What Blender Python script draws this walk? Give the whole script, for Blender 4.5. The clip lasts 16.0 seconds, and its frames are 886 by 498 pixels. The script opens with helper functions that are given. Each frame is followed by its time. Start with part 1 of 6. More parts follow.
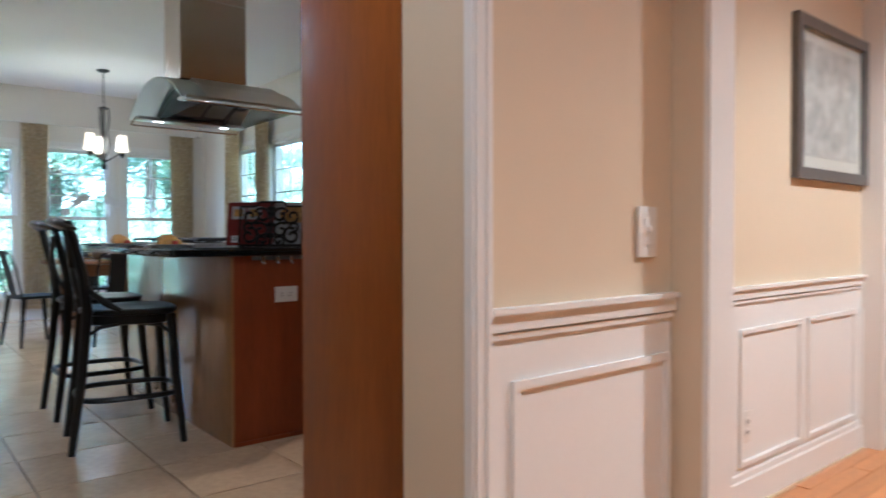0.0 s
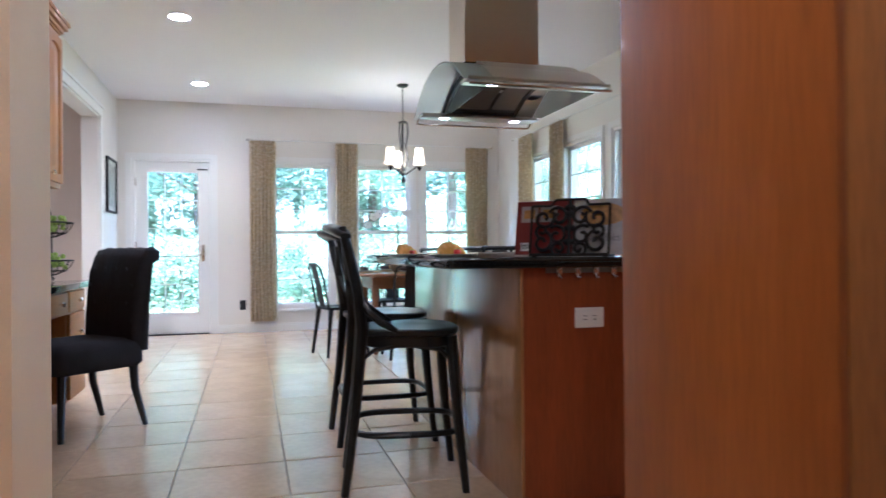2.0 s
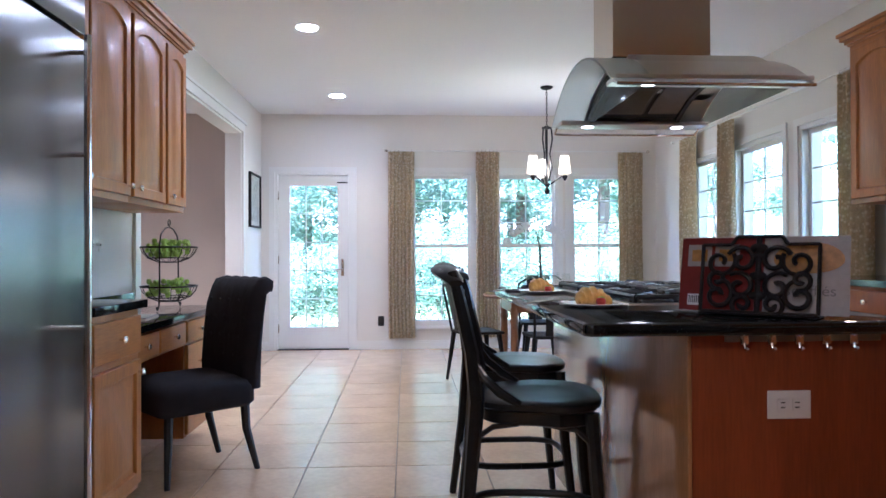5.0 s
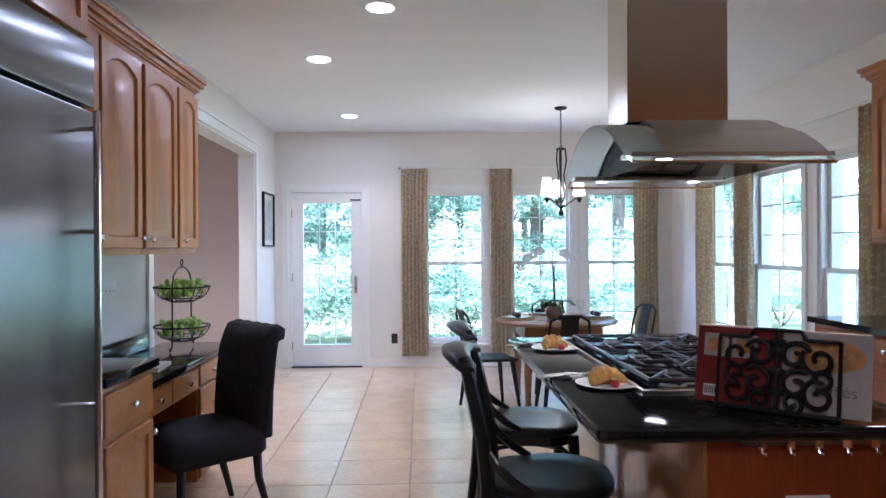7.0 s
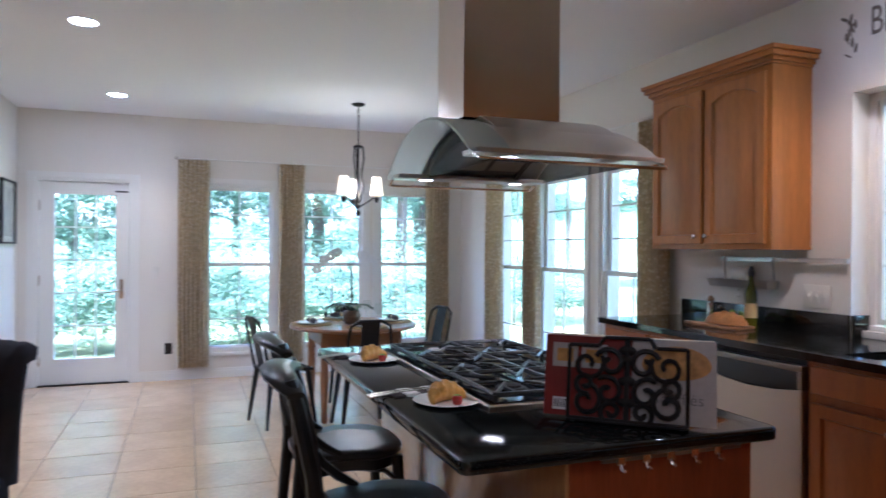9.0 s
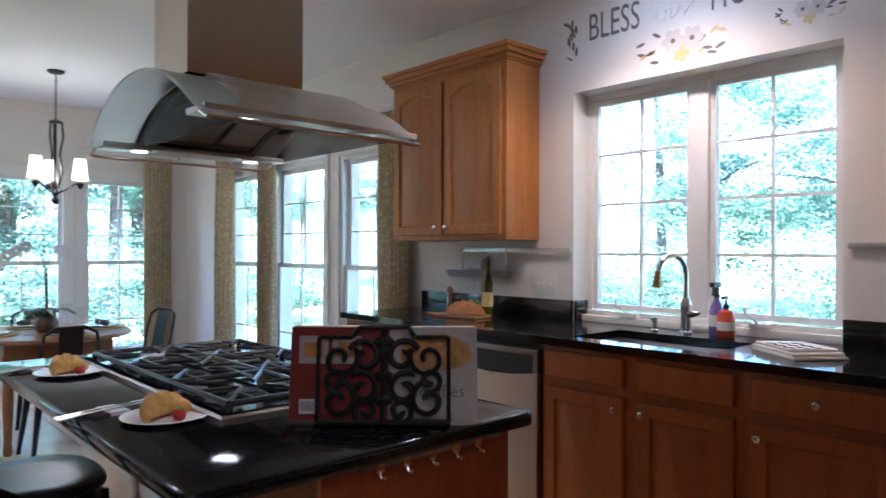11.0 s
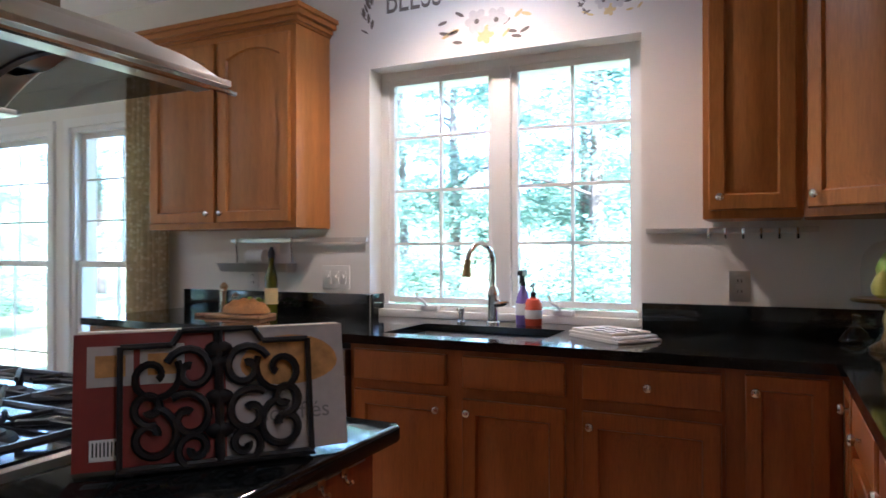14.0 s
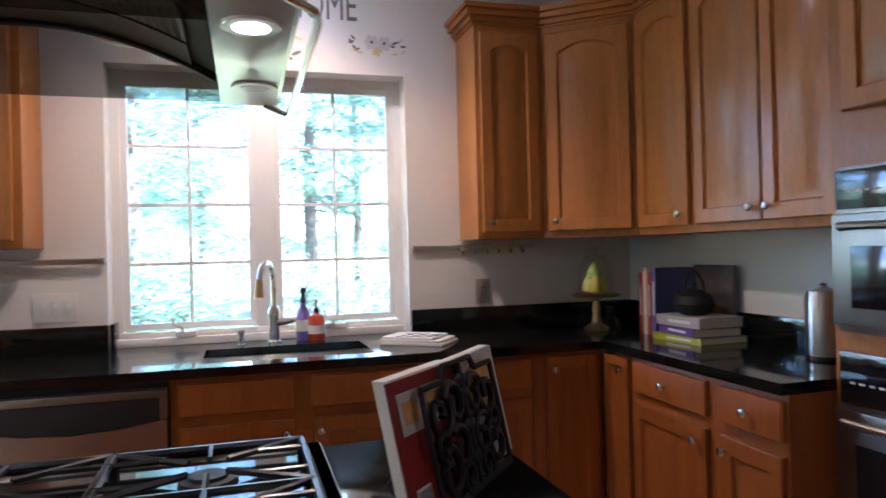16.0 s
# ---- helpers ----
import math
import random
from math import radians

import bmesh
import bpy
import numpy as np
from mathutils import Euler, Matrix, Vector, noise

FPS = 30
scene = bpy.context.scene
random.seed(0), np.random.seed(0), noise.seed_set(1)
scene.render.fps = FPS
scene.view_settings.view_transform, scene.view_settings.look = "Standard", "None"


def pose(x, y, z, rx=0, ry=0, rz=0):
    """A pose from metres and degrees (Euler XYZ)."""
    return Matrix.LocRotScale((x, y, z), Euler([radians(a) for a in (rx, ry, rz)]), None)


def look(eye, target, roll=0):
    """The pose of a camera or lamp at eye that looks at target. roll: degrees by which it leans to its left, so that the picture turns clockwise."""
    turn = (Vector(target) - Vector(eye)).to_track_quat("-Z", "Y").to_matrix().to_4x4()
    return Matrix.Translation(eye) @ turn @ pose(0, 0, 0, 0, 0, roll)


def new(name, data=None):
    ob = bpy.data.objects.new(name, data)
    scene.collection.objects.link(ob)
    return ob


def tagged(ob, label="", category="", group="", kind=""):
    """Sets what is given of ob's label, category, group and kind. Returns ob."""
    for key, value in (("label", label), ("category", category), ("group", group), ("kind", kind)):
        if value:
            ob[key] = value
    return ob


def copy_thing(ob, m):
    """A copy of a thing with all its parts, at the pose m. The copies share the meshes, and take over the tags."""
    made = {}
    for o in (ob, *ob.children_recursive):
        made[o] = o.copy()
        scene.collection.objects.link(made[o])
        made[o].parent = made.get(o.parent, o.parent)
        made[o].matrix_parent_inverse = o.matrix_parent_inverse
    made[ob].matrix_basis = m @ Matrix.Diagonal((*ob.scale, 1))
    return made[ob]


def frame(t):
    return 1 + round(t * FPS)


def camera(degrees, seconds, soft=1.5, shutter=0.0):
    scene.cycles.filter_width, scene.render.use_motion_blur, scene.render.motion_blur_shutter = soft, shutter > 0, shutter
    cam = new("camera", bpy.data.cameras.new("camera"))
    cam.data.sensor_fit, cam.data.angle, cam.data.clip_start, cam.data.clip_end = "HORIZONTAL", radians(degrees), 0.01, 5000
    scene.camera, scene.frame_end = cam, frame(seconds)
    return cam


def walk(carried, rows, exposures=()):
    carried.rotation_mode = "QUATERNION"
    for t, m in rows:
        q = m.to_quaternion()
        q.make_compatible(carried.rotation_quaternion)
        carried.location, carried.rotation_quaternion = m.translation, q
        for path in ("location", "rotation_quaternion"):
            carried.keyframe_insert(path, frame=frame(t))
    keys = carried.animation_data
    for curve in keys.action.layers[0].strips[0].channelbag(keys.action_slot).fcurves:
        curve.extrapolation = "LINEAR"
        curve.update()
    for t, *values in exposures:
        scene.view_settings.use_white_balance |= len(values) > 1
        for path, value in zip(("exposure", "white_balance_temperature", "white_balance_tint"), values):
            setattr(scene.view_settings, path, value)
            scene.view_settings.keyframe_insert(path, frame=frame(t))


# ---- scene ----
cam = camera(65.8, 16.0, 1.5, 0.5)
PATH = [
    (0, (0.23, 0.098, 0.981), (1.511, 1.634, 0.943), -0.1),
    (0.5, (0.317, 0.23, 0.971), (1.373, 1.928, 0.925), -0.4),
    (1, (0.387, 0.403, 0.966), (1.26, 2.203, 0.948), -0.2),
    (1.5, (0.46, 0.613, 0.949), (1.195, 2.473, 0.947), -0.3),
    (2, (0.555, 0.818, 0.951), (1.096, 2.744, 0.959), -0.5),
    (2.5, (0.62, 0.943, 0.953), (0.988, 2.909, 0.969), -0.6),
    (3, (0.673, 1.058, 0.952), (0.922, 3.042, 0.976), -0.6),
    (3.5, (0.695, 1.171, 0.955), (0.863, 3.164, 0.984), -0.6),
    (4, (0.723, 1.312, 0.978), (0.853, 3.308, 1.009), -0.6),
    (4.2, (0.728, 1.356, 0.998), (0.86, 3.351, 1.027), -0.4),
    (6.5, (0.798, 1.368, 1.328), (0.857, 3.368, 1.328), -0.2),
    (7, (0.769, 1.391, 1.389), (0.835, 3.39, 1.385), -0.3),
    (7.5, (0.804, 1.403, 1.438), (0.873, 3.402, 1.42), -0.0),
    (8, (0.765, 1.502, 1.443), (0.946, 3.493, 1.418), 0.2),
    (8.5, (0.701, 1.634, 1.395), (1.16, 3.581, 1.387), 0.4),
    (9, (0.649, 1.71, 1.393), (1.347, 3.585, 1.392), 0.4),
    (9.5, (0.663, 1.778, 1.38), (1.578, 3.556, 1.386), 0.4),
    (10, (0.682, 1.845, 1.36), (1.775, 3.52, 1.373), 0.5),
    (12.3, (0.865, 2.049, 1.322), (2.407, 3.323, 1.313), 0.1),
    (12.5, (0.875, 2.057, 1.319), (2.438, 3.304, 1.312), 0.2),
    (13, (0.908, 2.104, 1.321), (2.542, 3.258, 1.316), 0.1),
    (13.5, (0.925, 2.194, 1.296), (2.624, 3.25, 1.298), 0.1),
    (14, (0.862, 2.4, 1.29), (2.663, 3.271, 1.294), -0.1),
    (14.5, (0.801, 2.671, 1.3), (2.725, 3.217, 1.305), -0.4),
    (15, (0.725, 2.995, 1.337), (2.72, 3.137, 1.332), -0.9),
    (15.5, (0.632, 3.324, 1.359), (2.621, 3.118, 1.355), -1.2),
    (16, (0.574, 3.643, 1.357), (2.494, 3.083, 1.359), -1.4),
]

EXPOSURE = [(0.0, 4.30, 4640, 9), (1.0, 4.56, 4720, 13), (3.0, 4.76, 4740, 18), (4.0, 4.68, 4690, 20), (7.0, 4.56, 4660, 20), (10.0, 4.26, 4660, 18), (12.5, 4.40, 4720, 15), (14.5, 4.42, 4880, 17), (16.0, 4.42, 4920, 19)]
walk(cam, [(t, look(eye, target, roll)) for t, eye, target, roll in PATH], EXPOSURE)

# ---- world and large lights ----
world = bpy.data.worlds.new("sky")
scene.world = world
world.use_nodes = True
wn = world.node_tree.nodes
sky = wn.new("ShaderNodeTexSky")
sky.sky_type, sky.sun_disc = "NISHITA", False
sky.sun_elevation, sky.sun_rotation = radians(52), radians(215)
world.node_tree.links.new(sky.outputs["Color"], wn["Background"].inputs["Color"])
wn["Background"].inputs["Strength"].default_value = 0.15
sun = new("sun", bpy.data.lights.new("sun", "SUN"))
sun.data.energy, sun.data.angle, sun.data.color = 4.5, radians(0.5), (1.0, 0.97, 0.92)
sun.matrix_world = look((0, 0, 30), (7.1, 10.1, 14.2))


def lamp(name, kind, loc, target, energy, color, size=0.1, spot=110):
    ob = new(name, bpy.data.lights.new(name, kind))
    ob.data.energy, ob.data.color = energy, color
    if kind == "AREA":
        ob.data.shape, ob.data.size = "DISK", size
    else:
        ob.data.shadow_soft_size = size
    if kind == "SPOT":
        ob.data.spot_size, ob.data.spot_blend = radians(spot), 0.6
    ob.matrix_world = look(loc, target)
    return ob


# ---- materials ----
def mat(name, color, rough=0.5, metal=0.0, vary=0.12, scale=6.0, grain=60.0, bump=0.05, stretch=(1, 1, 1), coat=0.0, random_by=0.0, spec=0.5, trans=0.0, wear=1.0, aniso=0.0, turn=0.0):
    m = bpy.data.materials.new(name)
    m.use_nodes = True
    n, l = m.node_tree.nodes, m.node_tree.links
    p = n["Principled BSDF"]
    tc = n.new("ShaderNodeTexCoord")
    mp = n.new("ShaderNodeMapping")
    mp.inputs["Scale"].default_value = stretch
    l.new(tc.outputs["Object"], mp.inputs["Vector"])
    big, fine = n.new("ShaderNodeTexNoise"), n.new("ShaderNodeTexNoise")
    big.inputs["Scale"].default_value, fine.inputs["Scale"].default_value = scale, grain
    big.inputs["Detail"].default_value, fine.inputs["Detail"].default_value = 4, 3
    for q in (big, fine):
        l.new(mp.outputs["Vector"], q.inputs["Vector"])
    add = n.new("ShaderNodeMath")
    add.operation = "ADD"
    l.new(big.outputs["Fac"], add.inputs[0])
    l.new(fine.outputs["Fac"], add.inputs[1])
    top = add.outputs[0]
    if random_by:
        oi, mul = n.new("ShaderNodeObjectInfo"), n.new("ShaderNodeMath")
        mul.operation = "MULTIPLY_ADD"
        mul.inputs[1].default_value = random_by
        l.new(oi.outputs["Random"], mul.inputs[0])
        l.new(top, mul.inputs[2])
        top = mul.outputs[0]
    ramp = n.new("ShaderNodeValToRGB")
    lo, hi = 1 - vary, 1 + vary
    ramp.color_ramp.elements[0].position, ramp.color_ramp.elements[1].position = 0.3, 0.75
    ramp.color_ramp.elements[0].color = (*[min(1, c * lo) for c in color], 1)
    ramp.color_ramp.elements[1].color = (*[min(1, c * hi) for c in color], 1)
    half = n.new("ShaderNodeMath")
    half.operation = "MULTIPLY"
    half.inputs[1].default_value = 0.5
    l.new(top, half.inputs[0])
    l.new(half.outputs[0], ramp.inputs["Fac"])
    l.new(ramp.outputs["Color"], p.inputs["Base Color"])
    p.inputs["Metallic"].default_value = metal
    p.inputs["Specular IOR Level"].default_value = spec
    p.inputs["Coat Weight"].default_value = coat
    p.inputs["Coat Roughness"].default_value = 0.12
    rr = n.new("ShaderNodeMapRange")
    rr.inputs["To Min"].default_value, rr.inputs["To Max"].default_value = max(0.02, rough - 0.06 * wear), rough + 0.08 * wear
    l.new(big.outputs["Fac"], rr.inputs["Value"])
    l.new(rr.outputs["Result"], p.inputs["Roughness"])
    if bump:
        b = n.new("ShaderNodeBump")
        b.inputs["Strength"].default_value, b.inputs["Distance"].default_value = bump, 0.01
        l.new(fine.outputs["Fac"], b.inputs["Height"])
        l.new(b.outputs["Normal"], p.inputs["Normal"])
    if aniso:
        tg = n.new("ShaderNodeCombineXYZ")
        tg.inputs["Z"].default_value = 1.0
        l.new(tg.outputs["Vector"], p.inputs["Tangent"])
        p.inputs["Anisotropic"].default_value, p.inputs["Anisotropic Rotation"].default_value = aniso, turn
    if trans:
        p.inputs["Transmission Weight"].default_value = trans
    return m


def glow(name, color, strength):
    m = bpy.data.materials.new(name)
    m.use_nodes = True
    p = m.node_tree.nodes["Principled BSDF"]
    p.inputs["Base Color"].default_value = (0.9, 0.88, 0.82, 1)
    p.inputs["Emission Color"].default_value = (*color, 1)
    p.inputs["Emission Strength"].default_value = strength
    return m


def pane_glass(name, tint=(1, 1, 1)):
    m = bpy.data.materials.new(name)
    m.use_nodes = True
    n, l = m.node_tree.nodes, m.node_tree.links
    n.clear()
    out, mix = n.new("ShaderNodeOutputMaterial"), n.new("ShaderNodeMixShader")
    tr, gl, fr = n.new("ShaderNodeBsdfTransparent"), n.new("ShaderNodeBsdfGlossy"), n.new("ShaderNodeLayerWeight")
    tr.inputs["Color"].default_value = (*tint, 1)
    gl.inputs["Roughness"].default_value = 0.02
    fr.inputs["Blend"].default_value = 0.12
    soft = n.new("ShaderNodeMath")
    soft.operation = "MULTIPLY_ADD"
    soft.inputs[1].default_value, soft.inputs[2].default_value = 0.4, 0.025
    l.new(fr.outputs["Facing"], soft.inputs[0])
    l.new(soft.outputs[0], mix.inputs["Fac"])
    l.new(tr.outputs["BSDF"], mix.inputs[1])
    l.new(gl.outputs["BSDF"], mix.inputs[2])
    l.new(mix.outputs["Shader"], out.inputs["Surface"])
    return m


def speckled(name, base, dots, scale, width, rough):
    """A dark ground with scattered lighter flecks, as polished stone or a printed cloth has."""
    m = mat(name, base, rough, vary=0.3, scale=20, grain=180, bump=0)
    n, l = m.node_tree.nodes, m.node_tree.links
    p = n["Principled BSDF"]
    v = n.new("ShaderNodeTexVoronoi")
    v.inputs["Scale"].default_value = scale
    tc = n.new("ShaderNodeTexCoord")
    l.new(tc.outputs["Object"], v.inputs["Vector"])
    r = n.new("ShaderNodeValToRGB")
    r.color_ramp.elements[0].position, r.color_ramp.elements[1].position = width * 0.5, width
    r.color_ramp.elements[0].color, r.color_ramp.elements[1].color = (1, 1, 1, 1), (0, 0, 0, 1)
    l.new(v.outputs["Distance"], r.inputs["Fac"])
    mix = n.new("ShaderNodeMixRGB")
    old = p.inputs["Base Color"].links[0].from_socket
    l.new(r.outputs["Color"], mix.inputs["Fac"])
    l.new(old, mix.inputs["Color1"])
    mix.inputs["Color2"].default_value = (*dots, 1)
    l.new(mix.outputs["Color"], p.inputs["Base Color"])
    return m


WOOD = mat("honey_cherry", (0.38, 0.148, 0.026), 0.42, vary=0.28, scale=3, grain=26, bump=0.03, stretch=(7, 7, 0.7), coat=0.08, spec=0.4, random_by=0.35)
WOODH = mat("honey_cherry_flat", (0.38, 0.148, 0.026), 0.42, vary=0.28, scale=3, grain=26, bump=0.03, stretch=(0.7, 7, 7), coat=0.08, spec=0.4, random_by=0.35)
GLOSSWOOD = mat("lacquered_cherry", (0.36, 0.17, 0.06), 0.2, vary=0.2, scale=3, grain=26, bump=0.01, stretch=(7, 7, 0.7), coat=0.9)
DARKSTEEL = mat("dark_filter_steel", (0.16, 0.14, 0.12), 0.4, metal=1.0, vary=0.1, bump=0)
OVENSTEEL = mat("dull_oven_steel", (0.25, 0.225, 0.195), 0.36, metal=1.0, vary=0.03, scale=3, grain=90, bump=0, stretch=(0.4, 0.4, 4), wear=0.3)
# The same honey cherry, its colour darkened for the shade on the base cabinets.
SHADEDWOOD = mat("shaded_honey_cherry", (0.28, 0.084, 0.013), 0.40, vary=0.28, scale=3, grain=26, bump=0.03, stretch=(7, 7, 0.7), coat=0.08, spec=0.4, random_by=0.35)
TOWERWOOD = mat("orange_cherry_panel", (0.30, 0.088, 0.011), 0.4, vary=0.22, scale=2.5, grain=20, bump=0.02, stretch=(6, 6, 0.5), coat=0.05, spec=0.3)
REDWOOD = mat("red_cherry_panel", (0.23, 0.05, 0.010), 0.42, vary=0.25, scale=2.5, grain=20, bump=0.02, stretch=(6, 6, 0.5), coat=0.05, spec=0.3)
PAINT = mat("warm_white_paint", (0.77, 0.735, 0.68), 0.6, vary=0.03, scale=1.5, grain=220, bump=0.04)
BEIGE = mat("beige_paint", (0.68, 0.57, 0.41), 0.6, vary=0.03, scale=1.5, grain=220, bump=0.04)
ROSE = mat("pale_rose_beige_paint", (0.70, 0.61, 0.54), 0.6, vary=0.03, scale=1.5, grain=220, bump=0.04)
SPLASH = mat("pale_grey_wall_paint", (0.70, 0.69, 0.64), 0.5, vary=0.03, scale=1.5, grain=220, bump=0.03)
CEIL = mat("ceiling_white", (0.87, 0.855, 0.87), 0.8, vary=0.02, scale=1, grain=150, bump=0.06)
TRIM = mat("white_trim_paint", (0.80, 0.79, 0.76), 0.35, vary=0.02, scale=3, grain=90, bump=0.01)
TILE = mat("beige_floor_tile", (0.54, 0.39, 0.245), 0.22, vary=0.16, scale=4, grain=28, bump=0.03, random_by=0.35)
GROUT = mat("tan_grout", (0.27, 0.21, 0.15), 0.8, vary=0.1, scale=8, grain=150, bump=0.1)
FLOORWOOD = mat("orange_oak_boards", (0.50, 0.22, 0.075), 0.3, vary=0.25, scale=3, grain=30, bump=0.02, stretch=(0.6, 8, 8), random_by=0.3)
GRANITE = speckled("black_granite", (0.006, 0.007, 0.007), (0.07, 0.075, 0.06), 150, 0.22, 0.06)
STEEL = mat("brushed_stainless", (0.62, 0.60, 0.57), 0.33, metal=1.0, vary=0.03, scale=3, grain=120, bump=0, stretch=(0.4, 0.4, 4), wear=0.3)
STEELH = mat("brushed_stainless_level", (0.56, 0.54, 0.51), 0.30, metal=1.0, vary=0.025, scale=2, grain=110, bump=0, stretch=(0.3, 0.3, 4), wear=0.3, aniso=0.8)
# Brushed steel with the hall's warm reflection put into its base colour.
CHIMNEYSTEEL = mat("hall_reflection_steel", (0.58, 0.50, 0.40), 0.2, metal=1.0, vary=0.025, scale=2, grain=110, bump=0, stretch=(4, 4, 0.3), wear=0.3, aniso=0.6)
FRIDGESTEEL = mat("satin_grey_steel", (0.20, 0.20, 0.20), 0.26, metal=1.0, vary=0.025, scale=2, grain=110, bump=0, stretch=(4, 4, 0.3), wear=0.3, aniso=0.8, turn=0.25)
DISHSTEEL = mat("brushed_dishwasher_steel", (0.46, 0.40, 0.34), 0.34, metal=1.0, vary=0.05, scale=2, grain=110, bump=0, stretch=(4, 4, 0.3), wear=0.3)
GRATE = mat("enamelled_cast_iron", (0.012, 0.012, 0.013), 0.30, vary=0.25, scale=20, grain=140, bump=0.05)
CHROME = mat("satin_nickel", (0.72, 0.70, 0.66), 0.18, metal=1.0, vary=0.03, bump=0)
BLACKWOOD = mat("black_lacquered_wood", (0.010, 0.011, 0.011), 0.30, vary=0.3, scale=8, grain=60, bump=0.02, coat=0.04, spec=0.35)
IRON = mat("black_iron", (0.009, 0.008, 0.008), 0.5, vary=0.3, scale=20, grain=140, bump=0.08, spec=0.3)
FABRIC = mat("charcoal_fabric", (0.0312, 0.0295, 0.0346), 0.9, vary=0.25, scale=15, grain=400, bump=0.25, spec=0.2)
BLACKGLASS = mat("black_glass", (0.01, 0.01, 0.012), 0.05, vary=0.1, bump=0)
BLACKPLASTIC = mat("black_plastic", (0.015, 0.015, 0.016), 0.45, vary=0.15, bump=0.02)
PLATEWHITE = mat("white_plastic", (0.75, 0.73, 0.68), 0.35, vary=0.02, bump=0)
CHINA = mat("white_china", (0.80, 0.79, 0.77), 0.12, vary=0.02, bump=0)
GLASS = pane_glass("window_glass")
CANOPYGLASS = pane_glass("green_tinted_glass", (0.88, 0.93, 0.91))
m_ = CANOPYGLASS.node_tree
df, ml = m_.nodes.new("ShaderNodeBsdfTranslucent"), m_.nodes.new("ShaderNodeMixShader")
df.inputs["Color"].default_value = (0.86, 0.90, 0.88, 1)
ml.inputs["Fac"].default_value = 0.55
src = m_.nodes["Mix Shader"].outputs[0]
m_.links.new(src, ml.inputs[1])
m_.links.new(df.outputs[0], ml.inputs[2])
m_.links.new(ml.outputs[0], m_.nodes["Material Output"].inputs["Surface"])
SMOKE = pane_glass("grey_tinted_glass", (0.55, 0.56, 0.55))
CLEAR = pane_glass("clear_glass", (0.95, 0.97, 0.96))
CURTAIN = speckled("beige_printed_linen", (0.62, 0.51, 0.33), (0.80, 0.73, 0.58), 34, 0.45, 0.9)
BULB = glow("lit_lens", (1.0, 0.90, 0.76), 0.6)
CANLENS = glow("downlight_lens", (1.0, 0.95, 0.88), 6.0)
SHADE = glow("lit_cream_shade", (1.0, 0.70, 0.36), 0.12)
# Near-black colour that stands in for shade inside gaps, slots and the hood.
BACKING = mat("recess_shade", (0.03, 0.028, 0.026), 0.6, bump=0)
TRUNK = mat("tree_bark", (0.10, 0.075, 0.055), 0.9, vary=0.4, scale=6, grain=30, bump=0.5, stretch=(3, 3, 0.6))
LEAF = mat("green_leaf", (0.155, 0.23, 0.16), 0.5, vary=0.3, scale=0.6, grain=5, bump=0, random_by=0.25)
LAWN = mat("lawn_and_litter", (0.16, 0.17, 0.07), 0.9, vary=0.45, scale=0.8, grain=12, bump=0.3)
FAR = mat("far_woods", (0.12, 0.19, 0.12), 0.9, vary=0.6, scale=0.25, grain=1.6, bump=0.3)
for leafy, through_light in ((LEAF, 0.65), (CURTAIN, 0.4)):
    pn = leafy.node_tree.nodes["Principled BSDF"]
    lk = leafy.node_tree.links
    tl = leafy.node_tree.nodes.new("ShaderNodeBsdfTranslucent")
    mx = leafy.node_tree.nodes.new("ShaderNodeMixShader")
    mx.inputs["Fac"].default_value = through_light
    lk.new(pn.inputs["Base Color"].links[0].from_socket, tl.inputs["Color"])
    lk.new(pn.outputs["BSDF"], mx.inputs[1])
    lk.new(tl.outputs["BSDF"], mx.inputs[2])
    lk.new(mx.outputs["Shader"], leafy.node_tree.nodes["Material Output"].inputs["Surface"])


# ---- building helpers ----
def box(bm, x0, x1, y0, y1, z0, z1, bevel=0.0):
    vs = [bm.verts.new((x, y, z)) for z in (z0, z1) for y in (y0, y1) for x in (x0, x1)]
    fs = [bm.faces.new([vs[i] for i in q]) for q in ((0, 2, 3, 1), (4, 5, 7, 6), (0, 1, 5, 4), (2, 6, 7, 3), (0, 4, 6, 2), (1, 3, 7, 5))]
    if bevel:
        es = list({e for f in fs for e in f.edges})
        bmesh.ops.bevel(bm, geom=es, offset=bevel, segments=2, profile=0.6, affect="EDGES")
    return bm


def boxed(x0, x1, y0, y1, z0, z1, bevel=0.0):
    return box(bmesh.new(), x0, x1, y0, y1, z0, z1, bevel)


def rings(bm, loops, cap0=True, cap1=True, closed=True):
    """Joins loops of equal length into a skin."""
    made = [[bm.verts.new(p) for p in lp] for lp in loops]
    n = len(made[0])
    for a, b in zip(made, made[1:]):
        for i in range(n if closed else n - 1):
            j = (i + 1) % n
            bm.faces.new((a[i], a[j], b[j], b[i]))
    if cap0 and closed:
        bm.faces.new(list(reversed(made[0])))
    if cap1 and closed:
        bm.faces.new(made[-1])
    return bm


def lathe(bm, prof, seg=20, cx=0.0, cy=0.0, cap0=True, cap1=True):
    return rings(bm, [[(cx + r * math.cos(2 * math.pi * i / seg), cy + r * math.sin(2 * math.pi * i / seg), z) for i in range(seg)] for r, z in prof], cap0, cap1)


